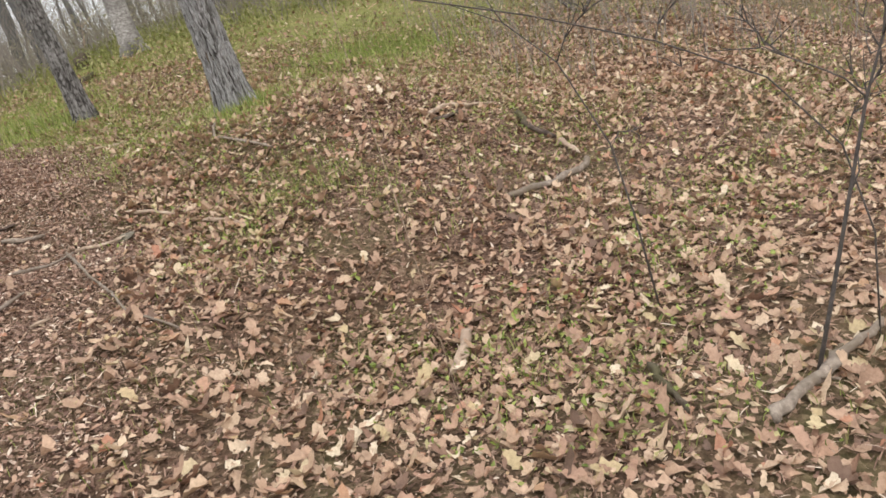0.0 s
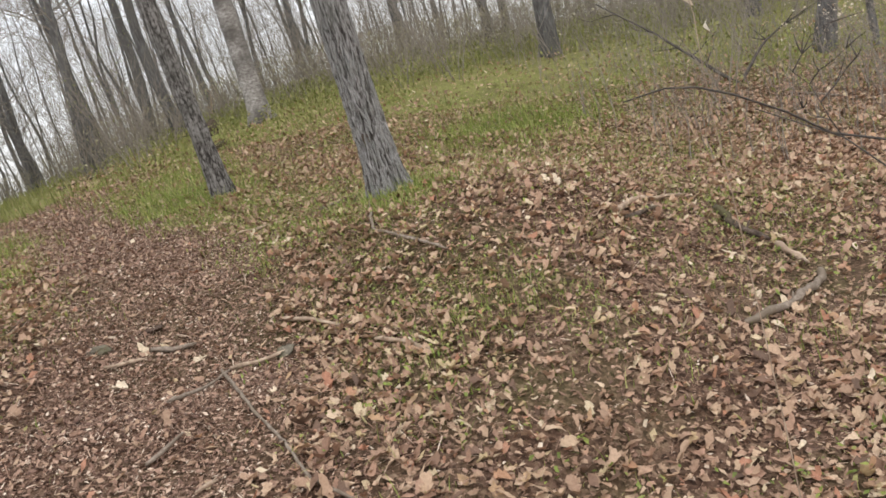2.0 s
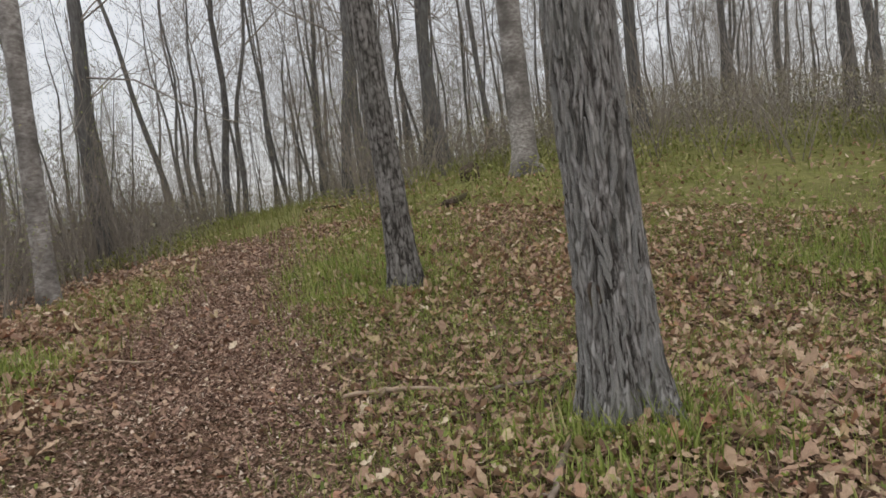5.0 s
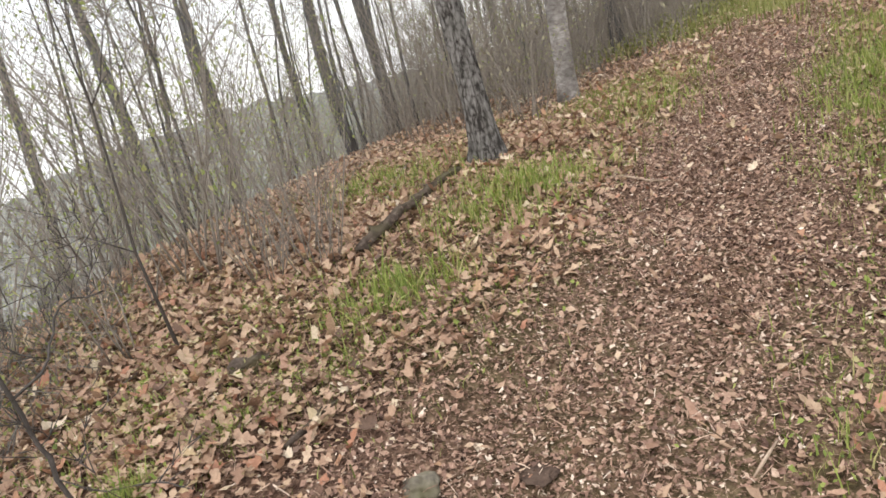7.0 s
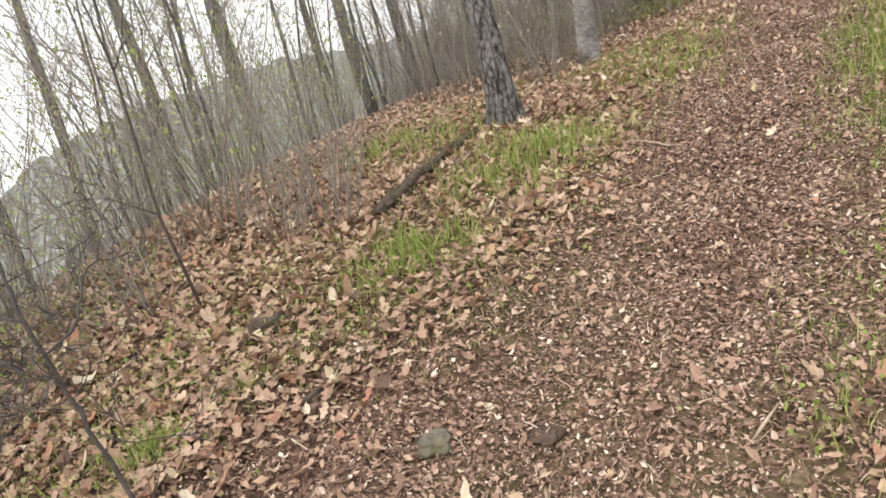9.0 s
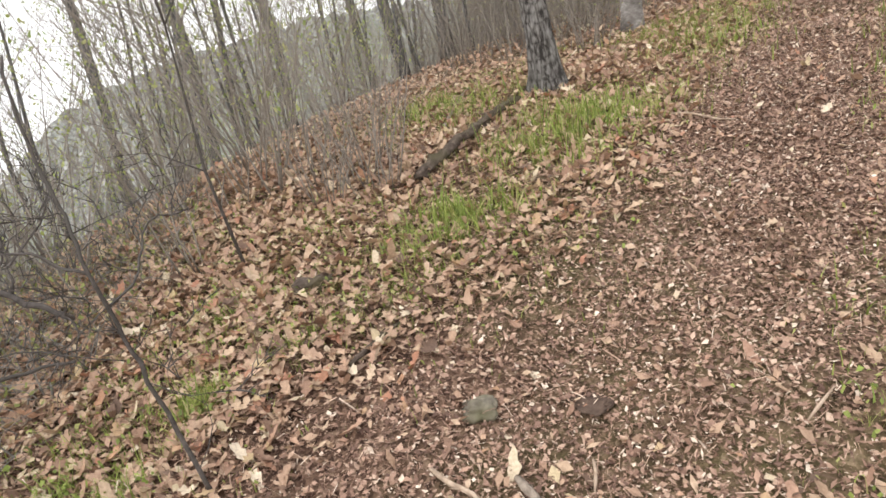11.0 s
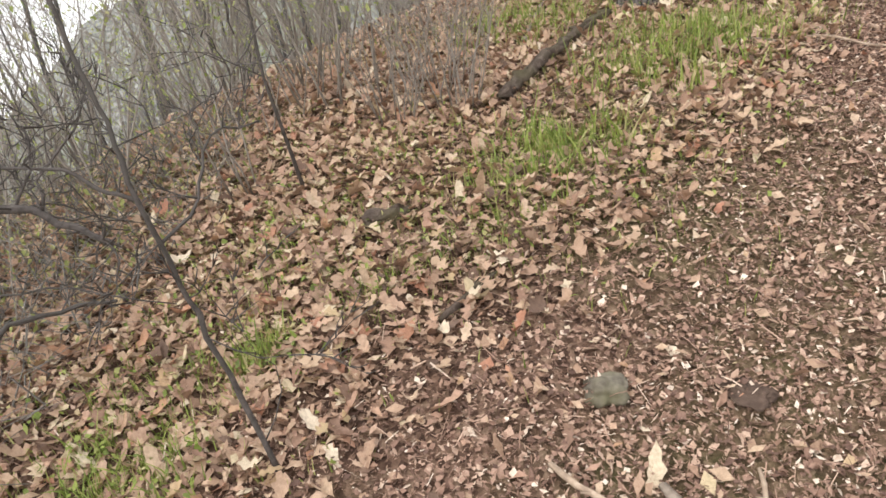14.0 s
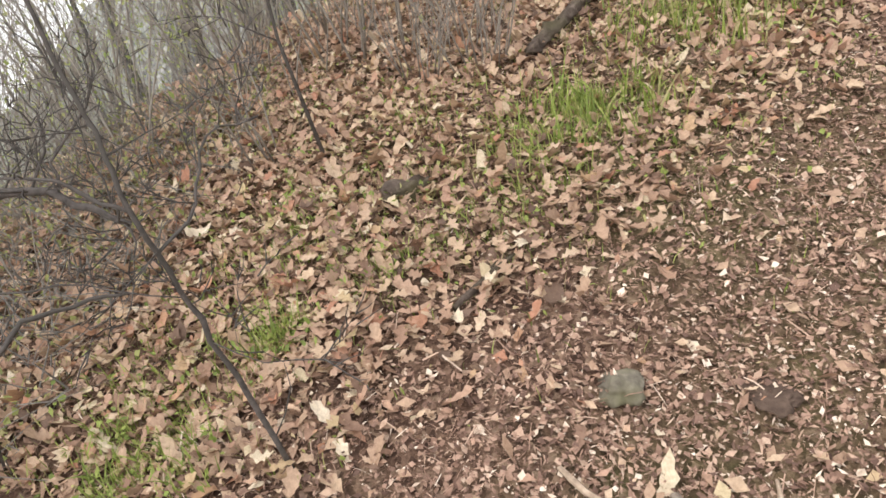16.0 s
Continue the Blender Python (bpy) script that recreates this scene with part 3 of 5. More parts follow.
wanted = len(kinds) + 330
while len(placed) < wanted:
    az, r = rng.uniform(-42, 128), 17 + 55 * rng.random() ** 1.3
    if az > 66 and rng.random() < 0.5:
        continue
    if len(placed) > 240:
        az, r = rng.uniform(4, 50), 24 + 40 * rng.random()
    az = radians(az)
    x, y = -1 - r * math.sin(az), 4 + r * math.cos(az)
    if trail_gap(x, y) < 1.2 or not room(x, y, 1.1):
        continue
    k = len(placed) - 1
    ob = kinds[k] if k < len(kinds) else copy_thing(kinds[rng.randrange(len(kinds))], Matrix())
    stand(ob, x, y, rng.uniform(0, 360), rng.uniform(0.75, 1.2))


def make_shrub(label, h, stems, seed, buds=0.0, name="shrub", cat="shrub", group="understory shrubs", spread=0.35, level=2):
    rng = random.Random(seed)
    root = tagged(new(name), label, cat, group)
    tips_all = []
    for _ in range(stems):
        V, F = [], []
        a, r = rng.uniform(0, 6.28), rng.uniform(0, 0.16)
        way = (math.cos(a) * spread + rng.uniform(-0.1, 0.1), math.sin(a) * spread, 1)
        tips_all += branches(rng, V, F, (r * math.cos(a), r * math.sin(a), -0.05), way, h * rng.uniform(0.65, 1.1), 0.0035 + 0.0045 * h / 2, level, 4, 0.16, 0.04, 4)
        part("stem", mesh_from("stem", V, F, TWIG), root)
    if buds:
        tagged(part("foliage", bud_mesh(rng, tips_all, 0.024, BUD, 2, 0.05), root, "opening pale green buds"), kind="stuff")
    return root


shrubs = [make_shrub("bare thin-stemmed shrub on the leafy ground", 1.0 + 0.28 * k, 4 + k % 3, 200 + k) for k in range(5)]
budded = [make_shrub("thin shrub with opening green buds", 1.3 + 0.35 * k, 4, 220 + k, 1.0) for k in range(4)]
rng = random.Random(5)
spots = []


def scatter_shrubs(count, kinds, box, ok, lo=0.7, hi=1.25):
    done = 0
    while done < count:
        x, y = rng.uniform(box[0], box[1]) * P, rng.uniform(box[2], box[3]) * P
        if trail_gap(x, y) < 1.15 or not ok(x / P, y / P):
            continue
        proto = kinds[rng.randrange(len(kinds))]
        ob = proto if proto not in spots else copy_thing(proto, Matrix())
        spots.append(proto)
        stand(ob, x, y, rng.uniform(0, 360), rng.uniform(lo, hi))
        done += 1


def slim_sapling(h, seed, leafy):
    """A tall thin young tree with crooked side twigs."""
    q = random.Random(seed)
    root = tagged(new("young_tree"), "slim young tree with opening pale green leaves" if leafy else "slim bare grey young tree", "tree", "young trees on the drop")
    V, F = [], []
    line = wander(q, (0, 0, -0.1), (q.uniform(-0.08, 0.08), q.uniform(-0.08, 0.08), 1), h, 9, 0.09, 0.06)
    rad = [0.006 + (0.005 + 0.0045 * h) * (1 - k / 9) for k in range(10)]
    tube(V, F, line, rad, 5)
    part("stem", mesh_from("stem", V, F, BARK_FAR), root)
    V, F, tips = [], [], []
    for k in range(14):
        i, a = q.randint(2, 9), q.uniform(0, 6.28)
        tips += branches(q, V, F, line[i], (math.cos(a), math.sin(a), q.uniform(0.5, 1.6)), h * q.uniform(0.12, 0.26), 0.006, 2 if k % 2 else 1, 3, 0.36, 0.05, 4, 1)
    part("crown", mesh_from("crown", V, F, TWIG), root)
    if leafy:
        tagged(part("foliage", bud_mesh(q, tips, 0.030, BUD, 1, 0.06), root, "opening pale green leaves"), kind="stuff")
    return root


young = [slim_sapling(2.4 + 0.55 * k, 300 + k, k % 3 != 2) for k in range(8)]
# brushy edge of the drop into the valley
scatter_shrubs(44, young, (-14, -4.6, -5, 5.0), lambda x, y: y < 3.3 + 0.42 * (-x - 4.2) - 0.9 and (x < -5.2 or y < 1.6), 0.75, 1.25)
scatter_shrubs(40, young, (-16, -7.5, 5, 13), lambda x, y: y < 5.2 - 0.95 * (x + 4.5) - 1.6, 0.7, 1.2)
scatter_shrubs(44, shrubs + budded, (-12, -4.2, -1, 5.2), lambda x, y: y < 3.6 + 0.42 * (-x - 4.2) - 0.9 and y > -2 and (x < -4.6 or y < 2.6))
scatter_shrubs(70, shrubs + budded, (-14, -6, 5, 14), lambda x, y: True)
scatter_shrubs(60, shrubs, (-6, 6, 11, 19), lambda x, y: True)
scatter_shrubs(26, shrubs, (0.6, 5, 6.5, 12), lambda x, y: True, 0.5, 0.9)


def stem_brush(name, label, count, box, ok, h, seed, lean=0.24, kink=0.04, mat=TWIG):
    """Countless thin stems standing close together."""
    r = np.random.default_rng(seed)
    x = r.uniform(box[0], box[1], count * 3) * P
    y = r.uniform(box[2], box[3], count * 3) * P
    keep = (trail_gap(x, y) > 1.2) & ok(x / P, y / P)
    x, y = x[keep][:count], y[keep][:count]
    n = len(x)
    z = ground_z(x, y) - 0.03
    hh = r.uniform(h[0], h[1], n)
    lx, ly = r.normal(0, lean, n), r.normal(0, lean, n)
    wid = r.uniform(0.0025, 0.0055, n) * 1.2
    kx, ky = r.normal(0, kink, (2, n))
    V = np.zeros((n, 4, 3, 3))
    for k, f in enumerate((0.0, 0.35, 0.7, 1.0)):
        bend = (0.0, 1.0, -0.6, 0.3)[k]
        cx, cy = x + lx * hh * f * f + kx * hh * bend, y + ly * hh * f * f + ky * hh * bend
        for s in range(3):
            w = 2.094 * s
            V[:, k, s] = np.stack([cx + wid * (1 - 0.8 * f) * math.cos(w), cy + wid * (1 - 0.8 * f) * math.sin(w), z + hh * f], -1)
    i = np.arange(n * 12).reshape(n, 4, 3)
    j = np.roll(i, -1, axis=2)
    q = np.stack([i[:, :-1], j[:, :-1], j[:, 1:], i[:, 1:]], -1).reshape(-1, 4)
    return tagged(new(name, mesh_from(name, V.reshape(-1, 3), q, mat)), label, "brush", kind="stuff")


stem_brush("hillside_brush", "dense thin brown brush on the hillside", 13000, (-20, 9, 8, 24), lambda x, y: (y > 12.2) | (x < -7.5), (0.4, 1.9), 1, 0.4, 0.08)
stem_brush("valley_brush", "thicket of thin bare stems on the drop", 800, (-13, -4.6, -4, 5), lambda x, y: y < 2.7 + 0.42 * (-x - 4.2), (0.3, 1.5), 2, 0.3, 0.07)
stem_brush("trailside_brush", "brown thicket of thin stems beside the path", 3800, (-17, -6.6, 5.5, 15), lambda x, y: (y < 5.2 - 0.95 * (x + 4.5) - 1.3), (0.3, 2.0), 6, 0.35, 0.06)
stem_brush("low_thicket", "grey-brown tangle of low twigs and dry stems", 1700, (-5.6, -3.1, 0.3, 2.6), lambda x, y: y < 2.25 - 0.5 * (x + 3.6), (0.05, 0.34), 5, 1.1, 0.2, GREY_TWIG)
stem_brush("clearing_stems", "scattered thin upright stems in the leaves", 700, (-1.5, 5, 6, 12), lambda x, y: x > 0.2 - 0.2 * (y - 6), (0.3, 1.0), 3)


# ---- dead wood and stones on the ground ----
def fallen(name, label, line, thick, mat, seed, lift=0.35, taper=0.6, cat="stick", sides=8, knobs=True):
    """A dead stick lying along plan points, crooked, with broken ends and stubs of twigs."""
    r = random.Random(seed)
    pts = []
    for (x0, y0), (x1, y1) in zip(line[:-1], line[1:]):
        n = max(3, int(math.hypot(x1 - x0, y1 - y0) * P / 0.035))
        for k in range(n):
            f = k / n
            pts.append(((x0 + (x1 - x0) * f) * P, (y0 + (y1 - y0) * f) * P))
    pts.append((line[-1][0] * P, line[-1][1] * P))
    n = len(pts)
    path, rad = [], []
    for k, (x, y) in enumerate(pts):
        f = k / (n - 1)
        rr = thick / 2 * (1 - (1 - taper) * f) * r.uniform(0.85, 1.12) * (0.55 if k in (0, n - 1) else 1)
        jx, jy = r.gauss(0, thick * 0.12), r.gauss(0, thick * 0.12)
        path.append(Vector((x + jx, y + jy, float(ground_z(x, y)) + thick * lift + 0.022)))
        rad.append(rr)
    base = path[0].copy()
    V, F = [], []
    tube(V, F, [p - base for p in path], rad, sides, [r.uniform(0.8, 1.15) for _ in range(sides)])
    V[:] = [Vector(v) + Vector((r.gauss(0, 1), r.gauss(0, 1), r.gauss(0, 1))) * thick * (0.09 if cat == "log" else 0.055) for v in V]
    if knobs:
        for _ in range(max(1, n // 9)):
            k = r.randrange(1, n)
            a = r.uniform(0, 6.28)
            tube(V, F, wander(r, path[k] - base, (math.cos(a), math.sin(a), 0.35), thick * r.uniform(1.0, 2.2), 2, 0.2), [rad[k] * 0.45, rad[k] * 0.35, rad[k] * 0.2], 5)
    ob = new(name, mesh_from(name, V, F, mat))
    ob.location = base
    return tagged(ob, label, cat, "dead wood on the ground")


fallen("fallen_branch", "pale barkless dead branch beside the oak", [(-2.77, 5.177), (-2.7, 5.36), (-2.5, 5.43), (-2.27, 5.44)], 0.026, DEADWOOD, 1)
fallen("fallen_branch", "dark thin branch against the oak's foot", [(-2.24, 5.41), (-1.98, 5.62)], 0.018, GREYWOOD, 2)
fallen("fallen_stick", "dark broken stick by the oak's foot", [(-1.96, 5.62), (-1.95, 5.28), (-1.79, 5.06)], 0.022, ROTWOOD, 3)
fallen("fallen_stick", "curved grey stick lying among the leaves", [(-1.76, 5.02), (-1.625, 4.487), (-1.395, 4.231), (-1.153, 4.004)], 0.026, GREYWOOD, 4)
fallen("fallen_stick", "short pale stick on green ground", [(-1.309, 5.592), (-1.104, 5.632)], 0.02, DEADWOOD, 5)
fallen("bark_slab", "broken pale slab of wood on the leaves", [(-0.313, 4.5), (-0.141, 4.718), (0.143, 5.021)], 0.042, DEADWOOD, 6, 0.22, 0.5, "wood slab")
fallen("fallen_stick", "dark half-buried stick under a pale slab", [(-0.26, 4.44), (-0.04, 4.64)], 0.04, ROTWOOD, 7)
fallen("fallen_stick", "short pale barkless stick", [(0.474, 4.515), (0.561, 4.272)], 0.05, DEADWOOD, 8)
fallen("fallen_stick", "bent brown dead branch in the leaves", [(0.575, 4.2), (0.553, 4.122), (0.339, 3.849), (0.073, 3.57)], 0.045, GREYWOOD, 9, 0.4, 0.8)
fallen("fallen_stick", "dark rotting branch in the leaves", [(0.281, 4.843), (0.319, 4.6), (0.46, 4.55)], 0.06, ROTWOOD, 10)
fallen("fallen_stick", "pale tan stick lying on leaves", [(-2.013, 3.797), (-1.865, 3.786), (-1.665, 3.658)], 0.030, DEADWOOD, 11)
fallen("fallen_stick", "pale tan broken stick on leaves", [(-1.463, 3.455), (-1.336, 3.383), (-1.18, 3.251)], 0.026, DEADWOOD, 12)
fallen("fallen_stick", "pale stick beside the trodden path", [(-2.118, 3.387), (-1.916, 3.521)], 0.028, DEADWOOD, 13)
fallen("fallen_stick", "thin dark twig beside the path", [(-2.2, 3.0), (-2.12, 3.375)], 0.02, GREYWOOD, 14)
fallen("fallen_branch", "long grey dead branch by the path", [(-2.169, 3.382), (-1.824, 2.925), (-1.639, 2.721), (-1.474, 2.485), (-1.343, 2.401), (-1.215, 2.342)], 0.017, GREYWOOD, 15)
fallen("fallen_stick", "greenish thin stick on the leaves", [(-2.07, 2.591), (-2.023, 2.769)], 0.022, GREYWOOD, 16)
fallen("fallen_stick", "short pale twig on the leaves", [(-1.815, 2.426), (-1.78, 2.504)], 0.02, DEADWOOD, 17)
fallen("bark_slab", "tan strip of bark among oak leaves", [(-0.235, 2.495), (-0.267, 2.319), (-0.312, 2.188)], 0.055, DEADWOOD, 18, 0.2, 0.7, "bark")
fallen("fallen_branch", "long brown dead branch across the leaves", [(0.537, 1.587), (0.651, 1.68), (0.823, 1.848), (1.06, 2.016)], 0.045, GREYWOOD, 19)
fallen("fallen_stick", "dark mossy stick in the leaves", [(0.324, 1.992), (0.346, 1.666)], 0.038, ROTWOOD, 20)
fallen("fallen_log", "rotten dark log beside the trodden path", [(-4.5, 3.78), (-4.95, 4.22), (-5.52, 4.72)], 0.062, ROTWOOD, 21, 0.4, 0.8, "log", 12)
fallen("fallen_branch", "thin grey branch over green ground", [(-5.35, 4.15), (-6.3, 4.62)], 0.03, GREYWOOD, 22)
fallen("fallen_twig", "thin pale twig across the path", [(-4.27, 5.05), (-3.98, 5.2)], 0.016, DEADWOOD, 23)
fallen("fallen_twig", "thin dark twig in young grass", [(-4.49, 4.87), (-4.3, 4.96)], 0.016, GREYWOOD, 24)
fallen("fallen_stick", "dark decayed stick among oak leaves", [(-3.17, 3.22), (-3.32, 3.41)], 0.030, ROTWOOD, 25)
fallen("fallen_stick", "brown debarked stick on the path", [(-2.57, 3.54), (-2.38, 3.61)], 0.030, GREYWOOD, 26)
fallen("fallen_twig", "orange-brown splinter of wood", [(-2.55, 3.75), (-2.45, 3.70)], 0.014, DEADWOOD, 27)
fallen("fallen_twig", "pale splinter of wood on the path", [(-2.35, 4.22), (-2.39, 4.33)], 0.013, DEADWOOD, 28)
fallen("fallen_stick", "pale stick on the trodden leaves", [(-2.68, 3.34), (-2.53, 3.44)], 0.024, DEADWOOD, 29)
fallen("fallen_log", "short dark rotten log on the slope", [(-4.95, 9.5), (-4.80, 9.85)], 0.09, ROTWOOD, 30, 0.4, 0.8, "log", 12)
fallen("fallen_branch", "dark fallen branch in the grass", [(-8.6, 11.3), (-7.4, 11.0)], 0.07, ROTWOOD, 31)
fallen("fallen_branch", "crooked dead branch on the ground", [(1.92, 8.18), (2.13, 7.81)], 0.05, GREYWOOD, 32)


def propped(label, pts, thick, mat, seed):
    """A dead branch standing or leaning, given by plan points and heights above the ground."""
    r = random.Random(seed)
    V, F, line = [], [], [Vector((x * P, y * P, float(ground_z(x * P, y * P)) + z)) for x, y, z in pts]
    base = line[0].copy()
    fine = []
    for a, b in zip(line[:-1], line[1:]):
        for k in range(4):
            fine.append(a.lerp(b, k / 4) - base + Vector((r.gauss(0, 0.008), r.gauss(0, 0.008), r.gauss(0, 0.008))))
    fine.append(line[-1] - base)
    n = len(fine) - 1
    tube(V, F, fine, [thick / 2 * (1 - 0.7 * k / n) for k in range(n + 1)], 6)
    for _ in range(6):
        k = r.randint(2, n)
        a = r.uniform(0, 6.28)
        branches(r, V, F, fine[k], (math.cos(a), math.sin(a), r.uniform(-0.1, 0.7)), r.uniform(0.15, 0.5), thick * 0.18, 1, 4, 0.2, 0.03, 3)
    ob = new("dead_branch", mesh_from("dead_branch", V, F, mat))
    ob.location = base
    return tagged(ob, label, "branch", "dead wood on the ground")


propped("leaning dead branch above the brush", [(1.53, 8.94, 0), (1.1, 9.6, 0.45), (0.4, 10.6, 1.0)], 0.055, SAPLING_BARK, 1)
propped("leaning forked dead branch above the brush", [(1.53, 8.94, 0), (1.9, 9.2, 0.35), (2.3, 9.4, 0.65)], 0.05, SAPLING_BARK, 2)
propped("broken pale sapling leaning in the grass", [(-6.9, 14.0, 0), (-6.75, 14.1, 0.7)], 0.07, DEADWOOD, 3)


def lump(name, label, x, y, size, mat, seed, cat, rough=0.18, sink=0.35):
    """A weathered boulder or clod: a dented, flattened ball."""
    bm = bmesh.new()
    bmesh.ops.create_icosphere(bm, subdivisions=4, radius=1)
    for v in bm.verts:
        k = 1 + rough * noise.noise(v.co * 1.3 + Vector((seed, 0, 0))) * 2 + rough * 0.5 * noise.noise(v.co * 4 + Vector((0, seed, 0)))
        v.co = Vector((v.co.x * size[0] * k, v.co.y * size[1] * k, v.co.z * size[2] * k))
    me = bpy.data.meshes.new(name)
    bm.to_mesh(me)
    bm.free()
    me.materials.append(mat)
    me.polygons.foreach_set("use_smooth", [True] * len(me.polygons))
    ob = new(name, me)
    ob.location = (x * P, y * P, float(ground_z(x * P, y * P)) + size[2] * (1 - 2 * sink))
    ob.rotation_euler = (0, 0, seed)
    return tagged(ob, label, cat)


lump("stone", "grey field stone half buried in the leaves", -2.83, 3.53, (0.060, 0.052, 0.036), STONE, 1.2, "stone", 0.26, 0.42)
lump("clod", "dark decayed stump remnant in the leaves", -3.80, 3.15, (0.10, 0.055, 0.05), ROTWOOD, 2.1, "stump", 0.4)
lump("clod", "patch of dug-up dark soil", -2.76, 3.83, (0.085, 0.055, 0.007), DARKSOIL, 3.3, "soil", 0.4, 0.25)
lump("stump", "low dark rotten stump in the grass", -5.75, 11.6, (0.16, 0.14, 0.16), ROTWOOD, 4.2, "stump", 0.35, 0.2)
lump("stone", "flat grey stone beside the sticks", -1.93, 3.56, (0.09, 0.05, 0.02), STONE, 5.0, "stone")


def oak_leaf(seed, lobes):
    """One dry lobed leaf, 1 long, as points and faces; curled along and across."""
    r = random.Random(seed)
    stations = [0.0, 0.2, 0.34, 0.52, 0.68, 0.84, 1.0] if lobes else [0.0, 0.45, 1.0]
    half = [0.02, 0.24, 0.17, 0.33, 0.20, 0.26, 0.07] if lobes else [0.03, 0.28, 0.02]
    bend, fold, twist = r.uniform(-0.9, 1.4), r.uniform(-0.3, 1.1), r.uniform(-1.3, 1.3)
    pts, faces = [], []
    for s, w in zip(stations, half):
        z = bend * (s - 0.5) ** 2 * 1.6
        for side in (-1, 0, 1):
            ww = w * r.uniform(0.7, 1.12)
            pts.append((s - 0.5 + (0.07 * abs(side) if lobes else 0), side * ww, z + fold * abs(side) * ww + twist * side * ww * (s - 0.5) + r.uniform(-0.02, 0.02)))
    for k in range(len(stations) - 1):
        for c in (0, 1):
            i = 3 * k + c
            faces.append((i, i + 1, i + 4, i + 3))
    return np.array(pts), np.array(faces)


def pieces(V, F):
    """The tubes of a vertex and face list, one by one, each with faces counted from nought."""
    groups, top = [], -1
    for f in F:
        if min(f) > top:
            groups.append([])
        groups[-1].append(f)
        top = max(top, max(f))
    for g in groups:
        lo, hi = min(min(f) for f in g), max(max(f) for f in g)
        yield V[lo:hi + 1], [tuple(i - lo for i in f) for f in g]


# ---- the leaning sapling over the slope, near the path ----
def sapling(label, pts, thick, arms, seed, buds=False, bark=SAPLING_BARK):
    r = random.Random(seed)
    root = tagged(new("sapling"), label, "sapling", "saplings")
    base = Vector((pts[0][0] * P, pts[0][1] * P, float(ground_z(pts[0][0] * P, pts[0][1] * P)) - 0.03))
    root.location = base
    line = [Vector((0, 0, 0))] + [Vector((x * P, y * P, z * P)) - base for x, y, z in pts[1:]]
    n = len(line) - 1
    V, F = [], []
    tube(V, F, line, [thick / 2 * (1 - 0.72 * k / n) for k in range(n + 1)], 8)
    part("stem", mesh_from("stem", V, F, bark), root)
    tips = []
    for k, way, length, width in arms:
        V, F = [], []
        tips += branches(r, V, F, line[k], way, length, width, 2, 5, 0.45, 0.0, 4)
        limb = None
        for pts, faces in pieces(V, F):
            if limb is None:
                limb = part("branch", mesh_from("branch", pts, faces, SAPLING_BARK), root)
            else:
                part("twig", mesh_from("twig", pts, faces, SAPLING_BARK), limb)
    if buds:
        tagged(part("foliage", bud_mesh(r, tips, 0.02, BUD, 1, 0.03), root, "small opening buds"), kind="stuff")
    return root


def traced_limb(root, name, pts, thick, seed, twigs, reach, label=""):
    """A crooked limb along plan points, under its sapling, with fine forked twigs of its own."""
    q = random.Random(seed)
    line, V, F = [], [], []
    spots_in = [Vector(p) * P - root.location for p in pts]
    for a, b in zip(spots_in[:-1], spots_in[1:]):
        line += [a, a.lerp(b, 0.5) + Vector((q.gauss(0, 0.006), q.gauss(0, 0.006), q.gauss(0, 0.006)))]
    line.append(spots_in[-1])
    n = len(line) - 1
    tube(V, F, line, [thick / 2 * (1 - 0.5 * k / n) * q.uniform(0.9, 1.1) for k in range(n + 1)], 7)
    limb = part(name, mesh_from(name, V, F, SAPLING_BARK), root, label)
    for _ in range(twigs):
        V, F, k = [], [], q.randint(1, n)
        d = (line[k] - line[k - 1]).normalized()
        side = Vector((q.uniform(-1, 1), q.uniform(-1, 1), q.uniform(-0.5, 1))).normalized()
        branches(q, V, F, line[k], d * 0.5 + side, reach * q.uniform(0.4, 1.0), max(thick * 0.11, 0.0022), 2, 4, 0.5, 0.02, 3, 2)
        for piece, faces in pieces(V, F):
            part("twig", mesh_from("twig", piece, faces, SAPLING_BARK), limb)
    return limb


def traced_sapling(label, foot):
    root = tagged(new("sapling"), label, "sapling", "saplings")
    root.location = (foot[0] * P, foot[1] * P, float(ground_z(foot[0] * P, foot[1] * P)) - 0.02)
    return root


dark_one = traced_sapling("dark slim sapling with bare crooked branches", (-2.861, 2.77))
traced_limb(dark_one, "stem", [(-2.861, 2.77, 1.05)] + [(-2.894, 2.732, 1.291), (-2.896, 2.715, 1.405), (-2.898, 2.709, 1.507), (-2.896, 2.692, 1.583), (-2.892, 2.685, 1.678), (-2.89, 2.672, 1.774), (-2.915, 2.665, 1.846), (-2.943, 2.657, 1.912), (-2.964, 2.641, 1.98), (-2.99, 2.625, 2.046), (-3.015, 2.616, 2.118), (-3.047, 2.61, 2.195), (-3.105, 2.609, 2.293)], 0.016, 4, 9, 0.45)
traced_limb(dark_one, "branch", [(-2.889, 2.671, 1.773), (-2.908, 2.624, 1.79), (-2.931, 2.574, 1.829), (-2.948, 2.535, 1.844), (-2.977, 2.441, 1.858), (-3.007, 2.352, 1.884)], 0.011, 5, 6, 0.3)
traced_limb(dark_one, "branch", [(-2.891, 2.685, 1.676), (-2.951, 2.742, 1.698), (-2.999, 2.767, 1.747), (-3.042, 2.786, 1.797), (-3.081, 2.831, 1.828), (-3.127, 2.903, 1.815)], 0.009, 6, 6, 0.25)
grey_one = traced_sapling("crooked grey limb arching out of the thicket", (-3.45, 1.60))
